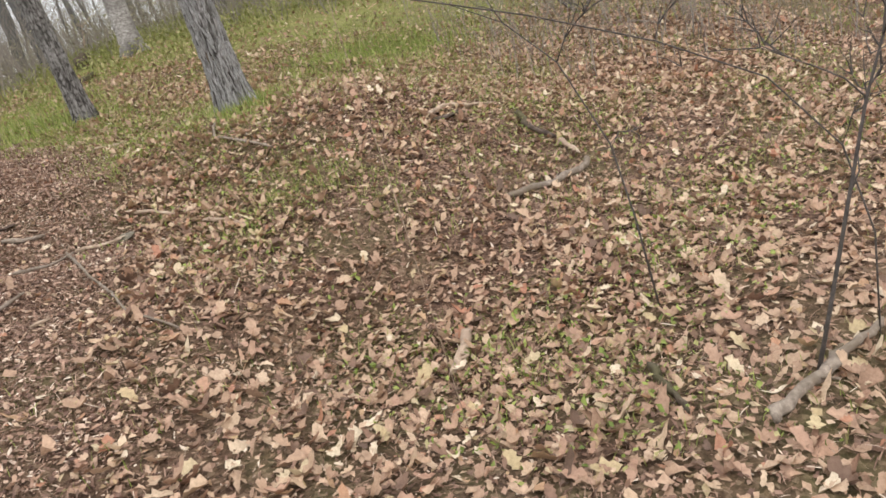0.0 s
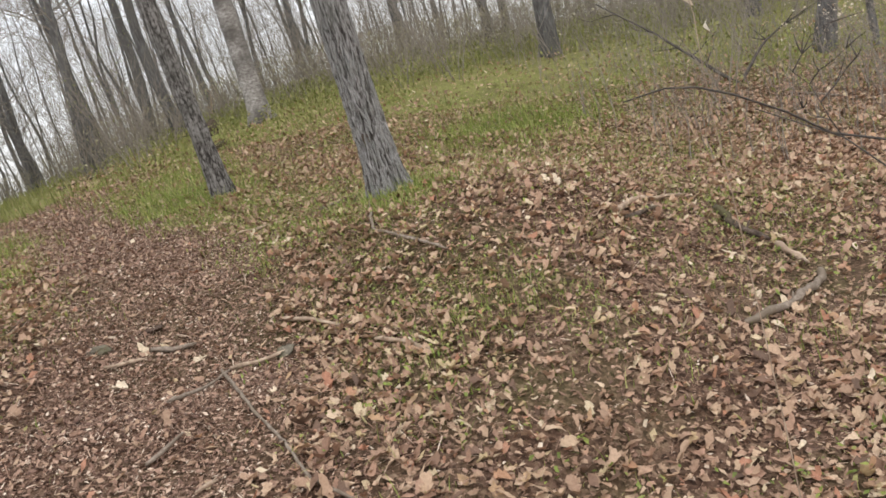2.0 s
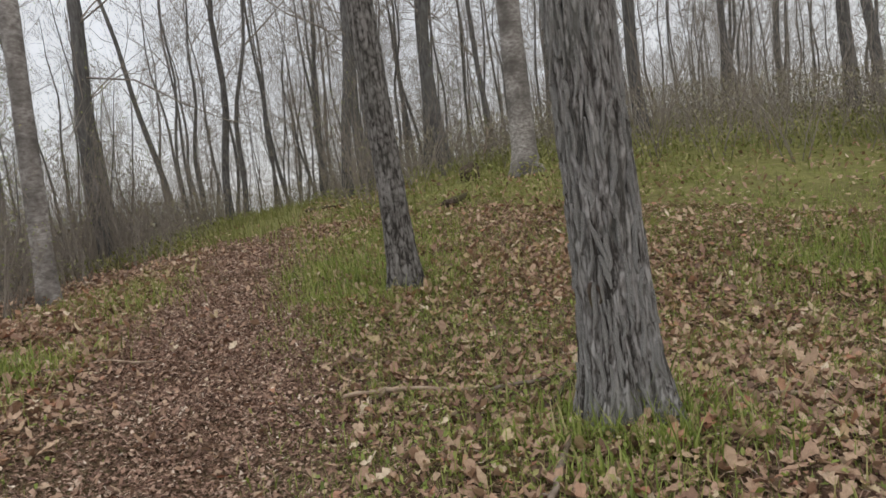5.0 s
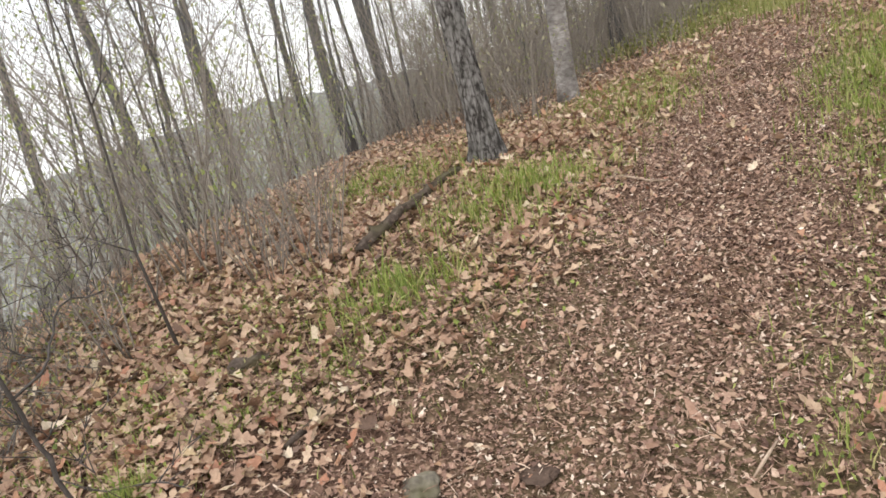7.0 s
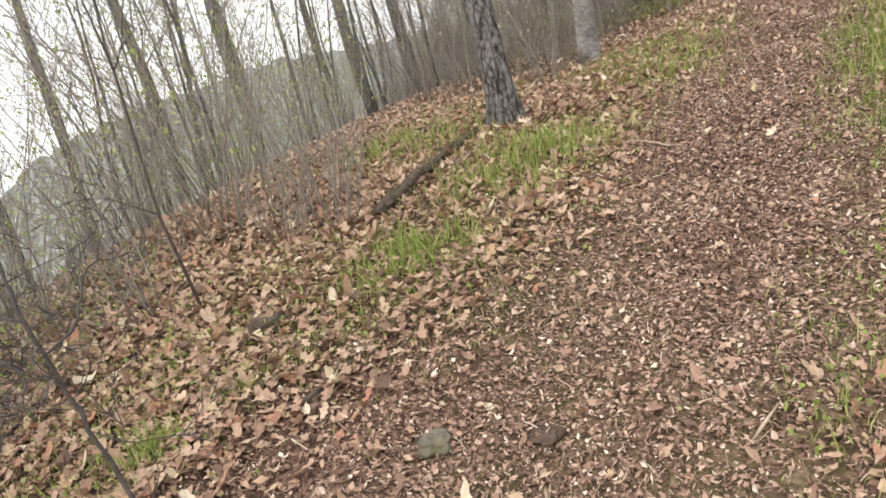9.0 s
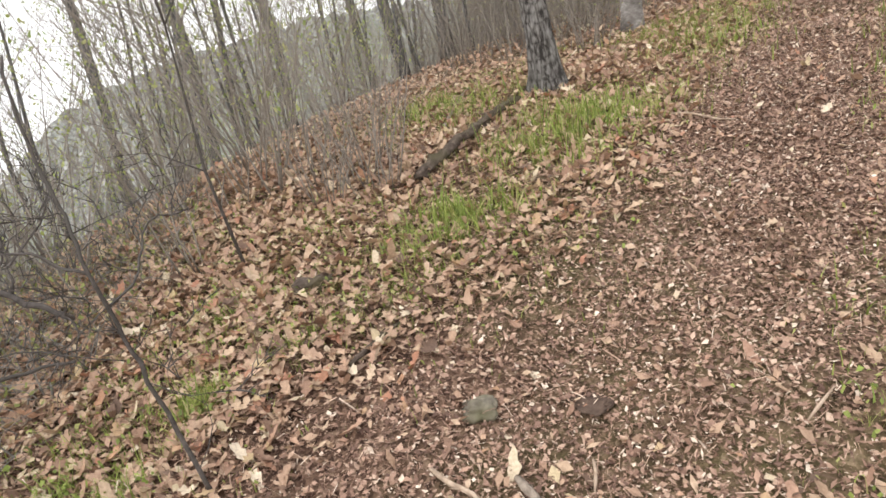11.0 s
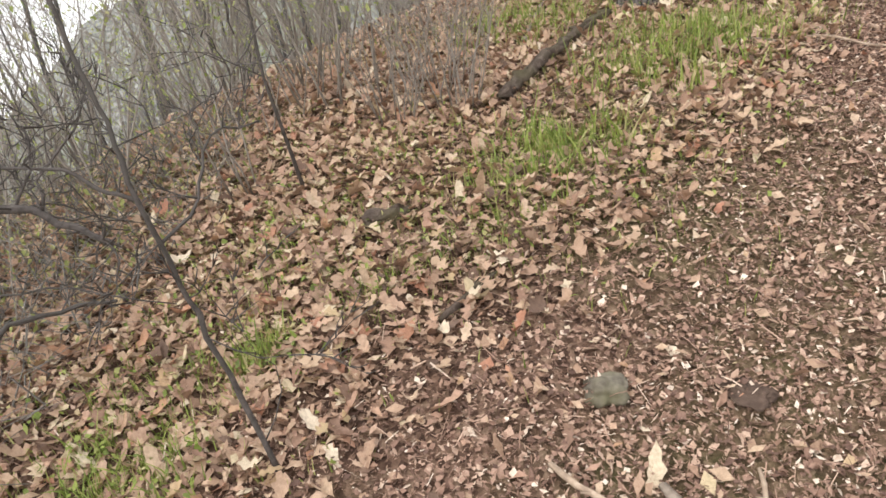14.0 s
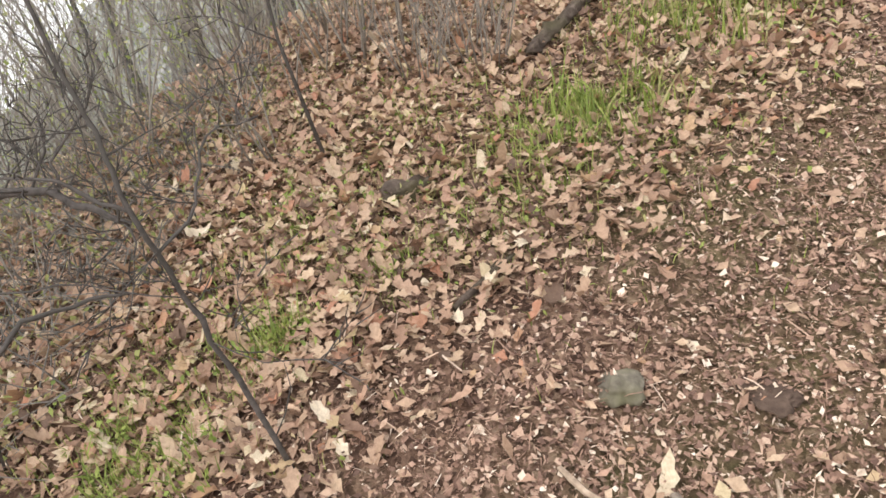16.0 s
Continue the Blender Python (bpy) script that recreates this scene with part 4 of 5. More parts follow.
traced_limb(grey_one, "stem", [(-3.45, 1.60, 1.02)] + [(-3.607, 1.759, 1.468), (-3.667, 1.908, 1.562), (-3.686, 2.038, 1.582), (-3.681, 2.114, 1.57), (-3.674, 2.183, 1.541), (-3.659, 2.261, 1.488), (-3.643, 2.3, 1.456), (-3.646, 2.349, 1.415)], 0.042, 7, 8, 0.5)
traced_limb(grey_one, "branch", [(-3.674, 2.183, 1.541), (-3.709, 2.189, 1.632), (-3.818, 2.309, 1.736), (-3.875, 2.357, 1.827), (-3.912, 2.361, 1.916)], 0.012, 8, 5, 0.35)
traced_limb(grey_one, "branch", [(-3.681, 2.114, 1.57), (-3.755, 2.168, 1.653), (-3.79, 2.182, 1.758), (-3.811, 2.151, 1.826)], 0.011, 9, 5, 0.35)
low_one = traced_sapling("low dark bent branch in the grey thicket", (-3.05, 1.68))
traced_limb(low_one, "stem", [(-3.05, 1.68, 1.04), (-3.03, 1.95, 1.36)] + [(-3.043, 2.2, 1.444), (-3.08, 2.234, 1.468), (-3.112, 2.278, 1.478), (-3.146, 2.35, 1.464), (-3.176, 2.417, 1.456), (-3.189, 2.462, 1.443)], 0.020, 10, 8, 0.3)
long_one = traced_sapling("long thin bare shoot leaning through the thicket", (-3.10, 2.0))
traced_limb(long_one, "stem", [(-3.10, 2.0, 1.03)] + [(-3.103, 2.119, 1.548), (-3.125, 2.234, 1.551), (-3.131, 2.35, 1.538), (-3.115, 2.463, 1.501), (-3.132, 2.606, 1.427)], 0.008, 11, 3, 0.2)
sapling("thin sapling with scattered opening buds", [(-4.2, 2.9, 1.2), (-4.25, 2.85, 1.7), (-4.28, 2.87, 2.3), (-4.35, 2.8, 3.0)], 0.02,
        [(1, (0.3, -0.8, 0.7), 0.6, 0.004), (2, (-0.4, 0.6, 0.8), 0.6, 0.004), (2, (0.5, 0.2, 0.8), 0.6, 0.004), (3, (0, 0.3, 1), 0.5, 0.003)], 7, True)
sapling("thin forked bare sapling rising from the leaves", [(0.47, 2.39, 0.44), (0.45, 2.40, 0.68), (0.42, 2.41, 0.96), (0.31, 2.44, 1.27), (0.17, 2.49, 1.44), (-0.01, 2.52, 1.56)], 0.010,
        [(3, (0.35, -0.1, 0.9), 0.45, 0.003), (4, (-0.3, 0.2, 0.5), 0.3, 0.002), (2, (0.5, 0.3, 0.5), 0.25, 0.002)], 9)
sapling("thin bare sapling bowed over in an arch", [(1.02, 1.98, 0.33), (1.03, 1.97, 0.60), (0.97, 1.98, 0.88), (0.80, 2.00, 1.12), (0.52, 1.99, 1.30), (0.20, 1.93, 1.46), (-0.09, 1.81, 1.585), (-0.18, 1.70, 1.65), (-0.27, 1.60, 1.705), (-0.32, 1.56, 1.73), (-0.36, 1.55, 1.74), (-0.41, 1.565, 1.736)], 0.007,
        [(4, (0.3, 0.5, 0.7), 0.3, 0.002), (2, (0.5, 0.3, 0.5), 0.25, 0.002)], 9)
sapling("slim dark bare sapling among the leaves", [(0.75, 1.82, 0.31), (0.80, 1.80, 0.48), (0.87, 1.77, 0.81), (0.92, 1.74, 1.06), (0.96, 1.72, 1.20), (1.0, 1.70, 1.5)], 0.016,
        [(2, (0.5, 0.3, 0.7), 0.4, 0.003), (3, (-0.3, 0.5, 0.7), 0.4, 0.003), (4, (0.3, -0.5, 0.8), 0.3, 0.003)], 10)
weed = sapling("tall dry weed stalk with bleached leaves", [(-0.25, 1.76, 0.50), (-0.25, 1.77, 1.1), (-0.26, 1.77, 1.55), (-0.265, 1.78, 1.70), (-0.26, 1.785, 1.82), (-0.27, 1.80, 1.91)], 0.003, [], 11, False, DEADWOOD)
pale_mesh = mesh_from("leaf_blade", oak_leaf(77, False)[0], oak_leaf(77, False)[1], PALE_LEAF)
for k, (dx, dy, z, turn) in enumerate(((-0.02, 0.0, 1.893, 30), (0.012, 0.01, 1.913, 130), (0.012, 0.01, 1.872, -70), (-0.012, 0.0, 1.840, 200), (0.004, 0.01, 1.80, 80))):
    blade = part("leaf_blade", pale_mesh, weed, "bleached dry leaf")
    blade.matrix_basis = Matrix.Translation((dx * P, (0.03 + dy) * P, z * P - weed.location.z)) @ Euler((radians(30 * k), radians(-40), radians(turn))).to_matrix().to_4x4() @ Matrix.Diagonal((0.034, 0.016, 0.026, 1))

scatter_shrubs(34, budded, (-13, -6.4, 4.6, 12), lambda x, y: y < 4.2 - 0.95 * (x + 4.5), 0.7, 1.3)
scatter_shrubs(5, budded, (-7.5, -4.2, 1.2, 4.0), lambda x, y: y < 2.9 + 0.42 * (-x - 4.2), 0.6, 1.0)

# a low shrub in white bud on the rise
white_shrub = tagged(new("shrub"), "low thin shrub with whitish opening buds", "shrub", "understory shrubs")
q = random.Random(61)
white_tips = []
for k in range(4):
    V, F = [], []
    white_tips += branches(q, V, F, (q.uniform(-0.06, 0.06), q.uniform(-0.06, 0.06), -0.05), (q.uniform(-0.3, 0.1), q.uniform(-0.2, 0.2), 1), q.uniform(0.8, 1.05), 0.008, 2, 4, 0.2, 0.04, 4)
    part("stem", mesh_from("stem", V, F, TWIG), white_shrub)
tagged(part("foliage", bud_mesh(q, [p for p in white_tips if p.z > 0.6], 0.03, PALE_LEAF, 2, 0.04), white_shrub, "whitish opening buds"), kind="stuff")
stand(white_shrub, 2.39 * P, 7.93 * P)

# taller budding shrubs where the ground falls away
scatter_shrubs(7, budded, (-7.6, -4.8, 1.6, 4.2), lambda x, y: y < 3.3 + 0.42 * (-x - 4.2), 0.9, 1.45)

# bushy clumps of many thin stems by the log
upright = make_shrub("upright clump of thin dark reddish stems", 0.95, 9, 241, spread=0.30, level=1)
stand(upright, -4.52 * P, 3.58 * P, 20, 0.9)
for x, y, turn, size in ((-4.72, 3.35, 140, 0.75), (-5.0, 3.6, 250, 0.9)):
    stand(copy_thing(upright, Matrix()), x * P, y * P, turn, size)
for k, (x, y, s) in enumerate([(-4.55, 3.62, 0.8), (-4.75, 3.5, 0.95), (-4.62, 3.35, 0.7), (-5.0, 3.3, 1.0), (-4.3, 2.7, 0.8), (-3.75, 1.9, 0.75), (-5.3, 3.0, 1.1)]):
    stand(copy_thing((shrubs + budded)[k % 9], Matrix()), x * P, y * P, 47 * k, s * 0.8)


# ---- leaf litter, crumbs and grass ----
def scattered(name, label, kinds, x, y, size, mat, seed, tilt, lift, category, parent=None):
    """Joins many copies of small shapes, laid on the ground at x, y, into one mesh."""
    r = np.random.default_rng(seed)
    n = len(x)
    which = r.integers(0, len(kinds), n)
    yaw, a, b = r.uniform(0, 2 * np.pi, n), np.clip(r.normal(0, tilt, n), -0.95, 0.95), np.clip(r.normal(0, tilt, n), -0.95, 0.95)
    z = ground_z(x, y) + r.uniform(lift[0], lift[1], n)
    VV, FF, count = [], [], 0
    for k, (pts, faces) in enumerate(kinds):
        m = which == k
        if not m.any():
            continue
        c, s, ta, tb = np.cos(yaw[m]), np.sin(yaw[m]), np.tan(a[m]), np.tan(b[m])
        p = pts[None] * size[m][:, None, None]
        px = p[..., 0] * c[:, None] - p[..., 1] * s[:, None]
        py = p[..., 0] * s[:, None] + p[..., 1] * c[:, None]
        pz = p[..., 2] + px * ta[:, None] + py * tb[:, None]
        v = np.stack([px + x[m][:, None], py + y[m][:, None], pz + z[m][:, None]], -1).reshape(-1, 3)
        f = (faces[None] + (np.arange(m.sum()) * len(pts))[:, None, None]).reshape(-1, faces.shape[1]) + count
        VV.append(v)
        FF.append(f)
        count += len(v)
    V, F = np.concatenate(VV), np.concatenate(FF)
    me = bpy.data.meshes.new(name)
    me.vertices.add(len(V))
    me.vertices.foreach_set("co", V.ravel())
    me.loops.add(F.size)
    me.loops.foreach_set("vertex_index", F.ravel())
    me.polygons.add(len(F))
    me.polygons.foreach_set("loop_start", np.arange(len(F)) * F.shape[1])
    me.update(calc_edges=True)
    me.validate()
    me.materials.append(mat)
    me.polygons.foreach_set("use_smooth", [True] * len(me.polygons))
    return tagged(new(name, me), label, category, kind="stuff")


oak_kinds = [oak_leaf(k, True) for k in range(40)]


def small_leaf(seed):
    """A small creased leaf: tip, stalk end, two sides and a raised or sunken middle."""
    q = random.Random(seed)
    w, up = q.uniform(0.22, 0.36), q.uniform(-0.14, 0.16)
    pts = [(-0.5, 0, q.uniform(-0.1, 0.15)), (q.uniform(-0.1, 0.15), -w, q.uniform(-0.05, 0.2)), (0.5, q.uniform(-0.1, 0.1), q.uniform(-0.1, 0.2)), (q.uniform(-0.1, 0.15), w, q.uniform(-0.05, 0.2)), (0, 0, up)]
    return np.array(pts), np.array([(0, 1, 4), (1, 2, 4), (2, 3, 4), (3, 0, 4)])


plain_kinds = [small_leaf(40 + k) for k in range(8)]
r = np.random.default_rng(11)


def spread(count, box, density):
    """Random plan points in a box, kept by a density between 0 and 1; in metres."""
    x, y = r.uniform(box[0], box[1], count) * P, r.uniform(box[2], box[3], count) * P
    keep = r.random(count) < density(x, y)
    return x[keep], y[keep]


def blotch(x, y, s, k):
    return 0.5 + 0.25 * np.sin(x * s + 1.3 * np.sin(y * s * 0.7 + k)) + 0.25 * np.sin(y * s * 1.1 + 1.7 * np.sin(x * s * 0.8 + 2 * k))


def weedy(x, y):
    """1 where green weeds crowd out the leaves, on the rise beside the oak; 0 elsewhere."""
    u, v = x / P, y / P
    w = 0.75 * np.clip((u + 1.9) / 0.8, 0, 1) * np.clip((6.2 - v) / 1.2, 0, 1)
    for a, b, rad in ((-2.3, 5.2, 0.9), (-2.0, 4.4, 0.7), (-4.2, 7.1, 0.9), (-0.8, 7.9, 1.1), (-1.4, 5.2, 0.6), (-3.5, 3.2, 0.3), (-2.6, 6.0, 0.9), (-0.6, 5.6, 0.6)):
        w = np.maximum(w, np.exp(-((u - a) ** 2 + (v - b) ** 2) / rad ** 2))
    return w


def fading_south(y):
    """The loose litter thins out behind the start of the walk."""
    return np.clip((y / P + 1.6) / 2.2, 0, 1)


def off_trail(x, y):
    return (1 - 0.75 * weedy(x, y) * blotch(x, y, 1.7, 8.0)) * np.clip((trail_gap(x, y) - 0.50) / 0.35, 0.04, 1) * (0.4 + 0.6 * blotch(x, y, 2.1, 1.0))


x, y = spread(108000, (-6.4, 2.6, -1.6, 8.0), lambda x, y: off_trail(x, y) * fading_south(y))
scattered("oak_leaf_litter", "tan and brown dry oak leaves covering the ground", oak_kinds, x, y, 0.026 + 0.066 * r.random(len(x)) ** 2.0, LEAF, 1, 0.33, (0.006, 0.034), "leaves")
x, y = spread(325000, (-7.5, 3.3, -1.6, 9.5), lambda x, y: fading_south(y) * np.maximum(off_trail(x, y), 0.13) * (1 - 0.6 * weedy(x, y)))
scattered("leaf_litter", "small dry brown leaves between the oak leaves", plain_kinds, x, y, 0.018 + 0.044 * r.random(len(x)) ** 1.7, LEAF, 2, 0.36, (0.003, 0.028), "leaves")
x, y = spread(110000, (-14, 8, -3, 16), lambda x, y: np.clip((13.0 - y / P) / 3, 0.10, 1) * (np.hypot(x / P + 2.0, y / P - 4.0) > 4.0) * np.clip((trail_gap(x, y) - 0.2) / 0.6, 0.1, 1) * (1 - 0.6 * weedy(x, y)) * (0.25 + 0.75 * blotch(x, y, 1.3, 2.0)))
scattered("slope_leaf_litter", "dry leaves scattered over the slope", plain_kinds, x, y, r.uniform(0.03, 0.075, len(x)), LEAF, 3, 0.45, (0.02, 0.10), "leaves")
crumb_kinds = [(np.array([(-0.5, -0.12 * w, 0), (0.1, -0.2 * w, 0.06), (0.5, 0.02, 0.0), (0.0, 0.22 * w, 0.05)]), np.array([(0, 1, 2, 3)])) for w in (0.4, 0.9, 1.5, 2.0)]


def fleck(seed):
    """A torn bit of leaf: four uneven corners, creased across."""
    q = random.Random(seed)
    wide = q.choice((0.16, 0.25, 0.4, 0.55, 0.85))
    pts = [(0.5 * math.cos(a) * q.uniform(0.7, 1.1), 0.5 * math.sin(a) * wide * q.uniform(0.6, 1.1), q.uniform(-0.12, 0.22)) for a in (0.2, 1.6, 3.0, 4.8)]
    return np.array(pts), np.array([(0, 1, 2), (0, 2, 3)])


fleck_kinds = [fleck(k) for k in range(12)]
x, y = spread(1700000, (-8.5, 0.6, -1.6, 9.5), lambda x, y: fading_south(y) * np.clip(1.3 - trail_gap(x, y) / 0.9, 0.16, 1))
scattered("crushed_leaf_litter", "trodden crumbled leaf bits on the path", fleck_kinds, x, y, 0.008 + 0.024 * r.random(len(x)) ** 1.9, CRUMB, 4, 0.36, (0.001, 0.018), "leaves")

straw_kinds = [(np.array([(-0.5, -w, 0), (0.0, -w, u), (0.5, -w * 0.6, 0.02), (0.5, w * 0.6, 0.02), (0.0, w, u), (-0.5, w, 0)]), np.array([(0, 1, 4, 5), (1, 2, 3, 4)])) for w, u in ((0.012, 0.05), (0.02, 0.1), (0.03, 0.02))]
x, y = spread(64000, (-6, 2.4, 0.8, 7.5), lambda x, y: 0.35 + 0.65 * blotch(x, y, 2.7, 6.0))
scattered("straw", "thin dry straw and leaf stalks in the litter", straw_kinds, x, y, r.uniform(0.02, 0.065, len(x)), CRUMB, 14, 0.4, (0.008, 0.035), "straw")

blade_kinds = []
for k in range(5):
    q = random.Random(k)
    bend, w = q.uniform(0.15, 0.8), q.uniform(0.028, 0.055)
    pts = []
    for f in (0, 0.4, 0.75, 1.0):
        for side in (-1, 1):
            pts.append((bend * f * f, side * w * (1 - 0.9 * f), f * (1 - 0.25 * bend * f)))
    blade_kinds.append((np.array(pts), np.array([(2 * i, 2 * i + 1, 2 * i + 3, 2 * i + 2) for i in range(3)])))


def grass_patch(x, y, radius, count, height):
    d = r.normal(0, radius * 0.5 * P, (count, 2))
    clump = np.sin(d[:, 0] * 19 + 3 * np.sin(d[:, 1] * 13)) + np.sin(d[:, 1] * 23 + x) > -0.5
    d = d[clump & (r.random(count) < 0.9)]
    return x * P + d[:, 0], y * P + d[:, 1], r.uniform(0.35, 1.15, len(d)) * height * 0.85


patches = [grass_patch(*g) for g in [
    (-4.2, 6.95, 0.9, 6000, 0.14), (-4.9, 8.1, 0.9, 3800, 0.14), (-0.84, 8.2, 1.0, 5200, 0.15), (-0.3, 9.0, 1.1, 2400, 0.10), (-1.7, 8.4, 0.9, 1500, 0.09),
    (-3.5, 5.85, 0.5, 700, 0.08), (-4.6, 4.86, 0.35, 900, 0.12), (-6.1, 6.5, 0.9, 1800, 0.12), (-1.7, 6.6, 0.9, 1300, 0.08), (-1.6, 5.15, 0.45, 2200, 0.13)]]
patches += [grass_patch(*g) for g in [
    (-3.96, 3.86, 0.27, 800, 0.14), (-3.8, 3.6, 0.27, 420, 0.10), (-4.45, 4.39, 0.32, 700, 0.14), (-4.7, 4.75, 0.45, 900, 0.15), (-3.55, 3.3, 0.4, 350, 0.07), (-3.6, 2.8, 0.45, 450, 0.07), (-3.25, 2.45, 0.35, 450, 0.08), (-4.1, 3.3, 0.5, 350, 0.08), (-5.45, 6.1, 0.5, 900, 0.14),
    (-3.7, 6.4, 0.6, 1300, 0.11), (-3.65, 5.8, 0.5, 500, 0.10), (-5.8, 4.3, 0.55, 1300, 0.14), (-3.41, 3.07, 0.16, 260, 0.07), (-3.28, 2.74, 0.08, 330, 0.11)]]
patches += [grass_patch(*g) for g in [
    (-2.84, 4.08, 0.2, 140, 0.06), (-2.33, 4.43, 0.12, 120, 0.08), (-3.46, 3.45, 0.2, 200, 0.06), (-3.8, 2.8, 0.3, 300, 0.07), (-3.0, 2.35, 0.25, 900, 0.09),
    (-0.64, 3.55, 0.25, 260, 0.07), (-1.7, 4.0, 0.5, 500, 0.06), (-2.4, 4.95, 0.6, 900, 0.08), (-0.87, 3.46, 0.4, 380, 0.07), (-0.33, 3.35, 0.4, 320, 0.07), (-0.97, 3.6, 0.4, 320, 0.07), (-0.08, 2.3, 0.4, 320, 0.07), (-2.1, 5.1, 0.6, 700, 0.07)]]
patches += [grass_patch(*g) for g in [(-0.9, 7.8, 1.4, 4200, 0.10), (-2.6, 5.9, 1.1, 2200, 0.08), (0.2, 7.0, 1.3, 2400, 0.09), (-1.1, 6.2, 0.9, 2000, 0.08), (-0.4, 5.2, 1.0, 1200, 0.07), (-1.5, 4.6, 0.8, 900, 0.06), (-3.6, 6.9, 0.8, 1500, 0.09), (-3.0, 6.0, 0.8, 1300, 0.08), (-2.4, 6.3, 0.9, 1300, 0.08), (-2.5, 7.5, 1.2, 1700, 0.09), (-3.4, 8.2, 1.2, 1700, 0.09), (-3.6, 4.0, 0.4, 300, 0.06), (-3.4, 2.6, 0.5, 500, 0.07), (0.4, 6.3, 0.9, 900, 0.07), (0.6, 5.0, 0.8, 600, 0.06)]]
gx2, gy2, gs2 = (np.concatenate(c) for c in zip(*patches))
clear_of_path = trail_gap(gx2, gy2) > r.uniform(0.15, 0.75, len(gx2))
gx2, gy2, gs2 = gx2[clear_of_path], gy2[clear_of_path], gs2[clear_of_path]
scattered("grass", "fresh green spring grass in patches", blade_kinds, gx2, gy2, gs2, GRASS, 6, 0.5, (-0.005, 0.01), "grass")
x, y = (np.repeat(g, 2)[::3] + r.normal(0, 0.05, len(np.repeat(g, 2)[::3])) for g in (gx2, gy2))
scattered("grass_weeds", "small green leaves of weeds in the grass patches", plain_kinds, x, y, r.uniform(0.008, 0.024, len(x)), GRASS, 17, 0.7, (0.006, 0.06), "weeds")
x, y = spread(130000, (-7, 4, 1.5, 11), lambda x, y: np.clip((y / P - 2.5) / 3.0 * 0.8 + 0.9 * weedy(x, y), 0.3, 1.3) * np.clip((blotch(x, y, 3.1, 3.0) - 0.35) * 2.4, 0.08, 1) * np.clip((trail_gap(x, y) - 0.3) * 1.5, 0.02, 1))
scattered("sparse_grass", "thin green grass between the leaves", blade_kinds, x, y, r.uniform(0.02, 0.07, len(x)), GRASS, 7, 0.45, (-0.005, 0.01), "grass")

x, y = spread(60000, (-14, 8, 8.2, 24), lambda x, y: np.clip((blotch(x, y, 0.8, 5.0) - 0.25) * 2.2, 0.1, 1) * np.clip((y / P - 8.0) / 3 + (-x / P - 6) / 6, 0.05, 1))
scattered("hillside_undergrowth", "low olive-green spring undergrowth on the hill", blade_kinds, x, y, r.uniform(0.10, 0.28, len(x)), OLIVE, 8, 0.4, (-0.01, 0.01), "undergrowth")
x, y = spread(60000, (-13, 7, 7.6, 21), lambda x, y: np.clip((blotch(x, y, 0.8, 5.0) - 0.2) * 2.2, 0.15, 1) * np.clip((y / P - 7.5) / 3 + np.maximum(-x / P - 6, 0) / 6, 0.0, 1) * np.clip(trail_gap(x, y) - 0.5, 0, 1))
scattered("hillside_plants", "low leafy olive-green plants on the hill", plain_kinds, x, y, r.uniform(0.025, 0.075, len(x)), OLIVE, 10, 0.6, (0.02, 0.30), "undergrowth")
x, y = spread(150000, (-20, 9, 9, 24), lambda x, y: ((y / P > 12.2) | (x / P < -7.5)) * np.clip(trail_gap(x, y) - 0.9, 0, 1))
scattered("brush_buds", "opening olive and brown buds in the brush", crumb_kinds, x, y, r.uniform(0.02, 0.05, len(x)), HAZE_BUD, 12, 0.9, (0.02, 0.95), "undergrowth")
x, y = spread(40000, (-17, -6.6, 5.5, 15), lambda x, y: (y / P < 5.2 - 0.95 * (x / P + 4.5) - 1.5) * 1.0)
scattered("trailside_buds", "brown and olive buds in the thicket", crumb_kinds, x, y, r.uniform(0.015, 0.045, len(x)), HAZE_BUD, 15, 0.9, (0.02, 1.1), "undergrowth")
x, y = spread(3800, (-5.2, -3.0, 0.5, 2.7), lambda x, y: (y / P < 2.3 - 0.5 * (x / P + 3.6)) * 1.0)
scattered("thicket_leaves", "small grey-green leaves in the low thicket", crumb_kinds, x, y, r.uniform(0.012, 0.03, len(x)), OLIVE, 16, 0.7, (0.02, 0.22), "undergrowth")
x, y = spread(15000, (-11, -4.6, 0.0, 4.8), lambda x, y: (y / P < 3.2 + 0.42 * (-x / P - 4.2)) * 1.0)
scattered("thicket_buds", "opening pale green buds in the thicket", crumb_kinds, x, y, r.uniform(0.012, 0.032, len(x)), BUD, 13, 0.9, (0.2, 1.5), "undergrowth")
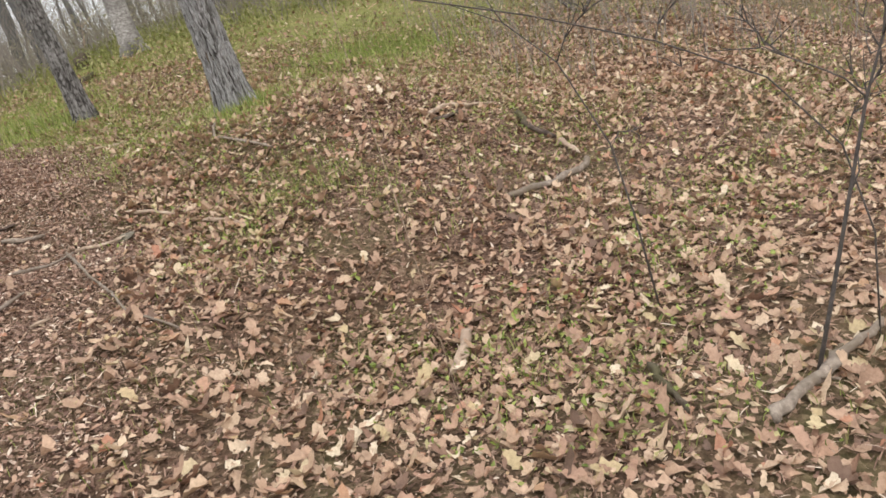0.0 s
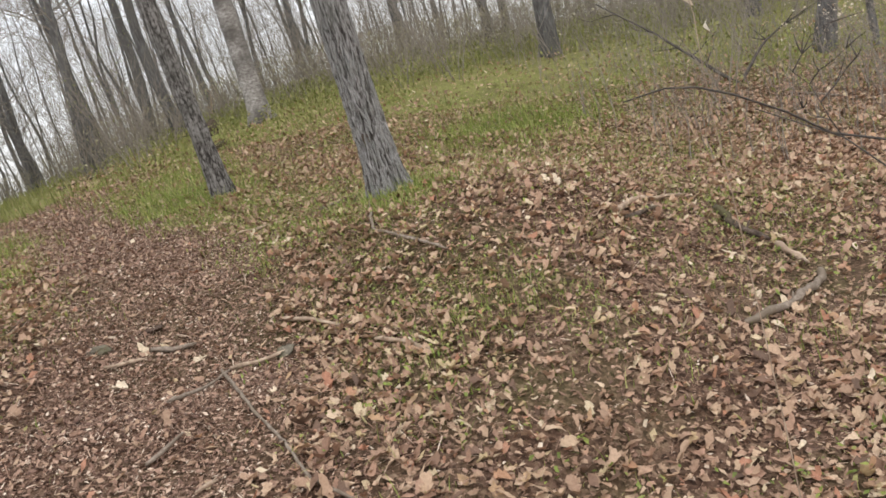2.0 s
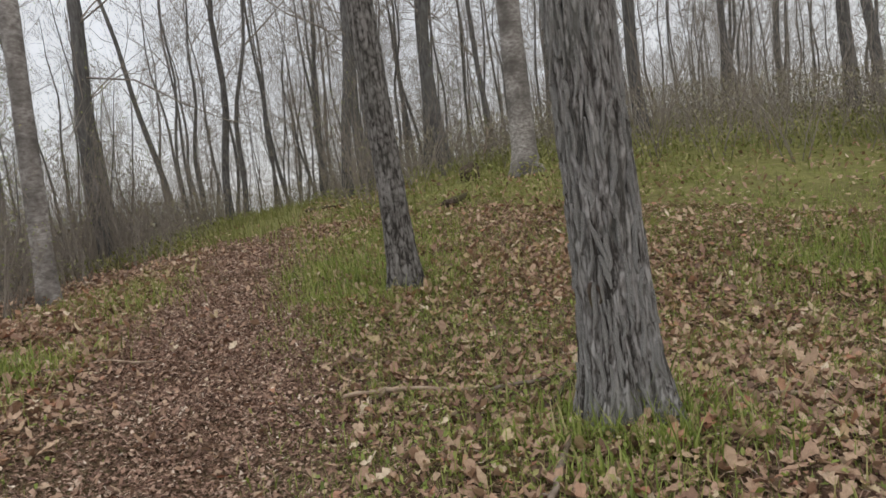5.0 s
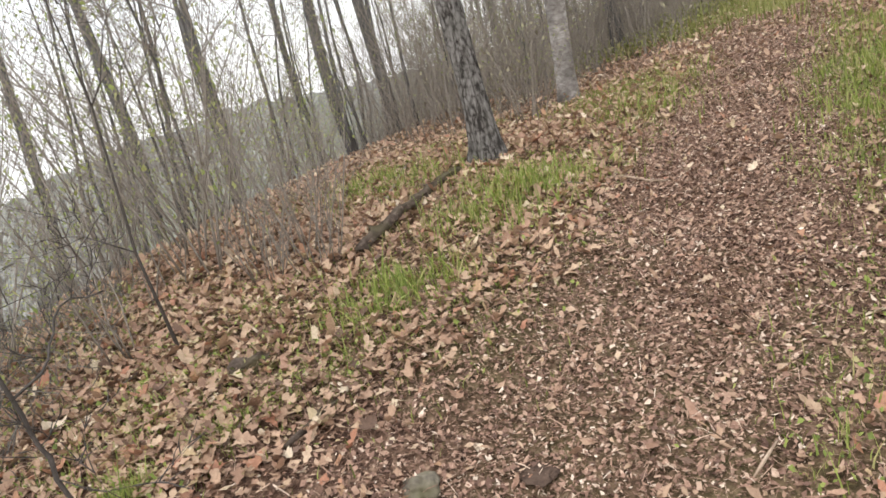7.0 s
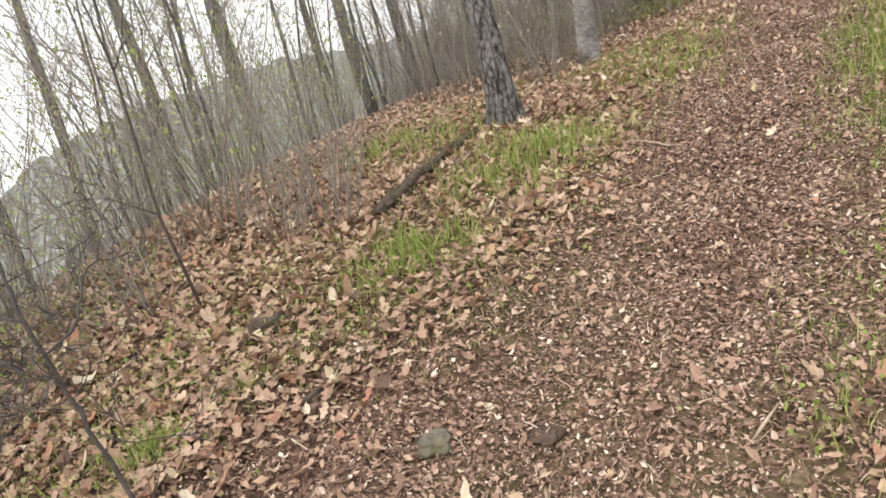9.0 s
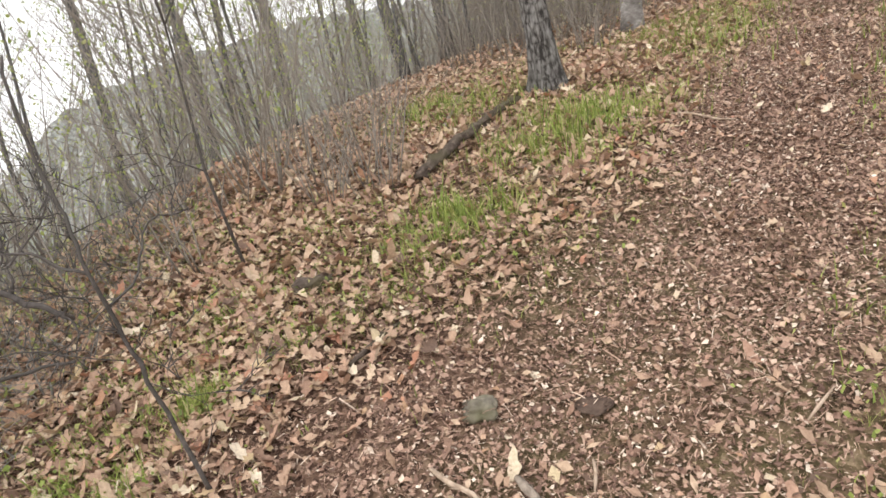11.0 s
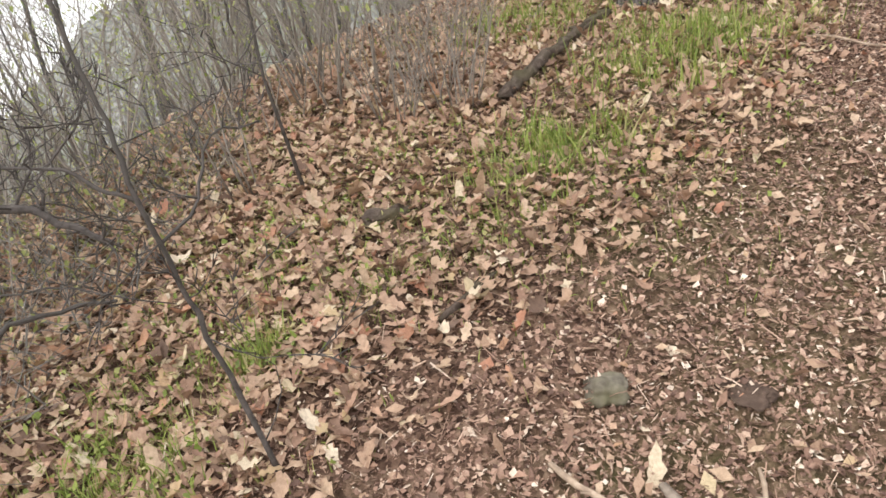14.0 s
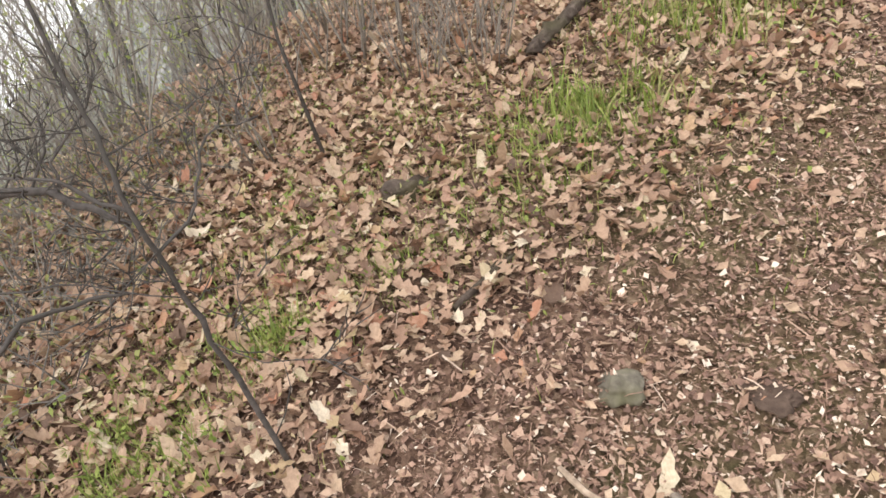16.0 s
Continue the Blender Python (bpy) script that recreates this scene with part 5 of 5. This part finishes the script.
x, y = spread(80000, (-7, 3, 1.5, 10), lambda x, y: (0.45 + 0.55 * weedy(x, y)) * np.clip((blotch(x, y, 2.3, 4.0) - 0.36) * 2.6, 0.0, 1) * np.clip((trail_gap(x, y) - 0.4) * 1.5, 0.0, 1))
scattered("weeds", "small green weed leaves among the dry leaves", plain_kinds, x, y, r.uniform(0.012, 0.032, len(x)), GRASS, 9, 0.5, (0.015, 0.05), "weeds")

# leaves that can be told apart beside the path
def fine_leaf(seed):
    """A single lobed leaf with rounded lobes, a sunken midrib and a stalk, 1 long."""
    q = random.Random(seed)
    bend, fold, twist = q.uniform(-0.5, 0.9), q.uniform(0.05, 0.6), q.uniform(-0.7, 0.7)
    pts, faces, n = [], [], 18
    for k in range(n + 1):
        t = k / n
        w = 0.012 if t < 0.1 else (0.06 + 0.26 * math.sin(math.pi * min((t - 0.08) / 0.95, 1)) ** 0.8) * (0.72 + 0.34 * math.sin((t - 0.1) * 19 + seed))
        if k == n:
            w = 0.015
        for side, c in ((-1, 1.0), (-0.5, 0.5), (0, 0.0), (0.5, 0.5), (1, 1.0)):
            ww = w * side * (1 + 0.12 * math.sin(7 * t + seed + side))
            pts.append((t - 0.5 + 0.05 * abs(side), ww, bend * (t - 0.5) ** 2 * 1.5 + fold * abs(ww) * (1.2 - 0.5 * c) + twist * ww * (t - 0.5) + 0.015 * math.sin(23 * t + 5 * side)))
    for k in range(n):
        for c in range(4):
            a = 5 * k + c
            faces.append((a, a + 1, a + 6, a + 5))
    return np.array(pts), np.array(faces)


leaf_meshes = [mesh_from("leaf", *fine_leaf(k), LEAF) for k in range(10)]
q = random.Random(31)
made = 0
while made < 290:
    lx, ly = q.uniform(-3.75, -2.5) * P, q.uniform(2.7, 4.3) * P
    if trail_gap(lx, ly) < q.uniform(0.62, 1.0):
        continue
    leaf = part("leaf", leaf_meshes[q.randrange(10)], ground)
    s = q.uniform(0.05, 0.085)
    leaf.matrix_world = pose(lx, ly, float(ground_z(lx, ly)) + q.uniform(0.025, 0.05), q.gauss(0, 14), q.gauss(0, 14), q.uniform(0, 360)) @ Matrix.Diagonal((s, s, s, 1))
    made += 1
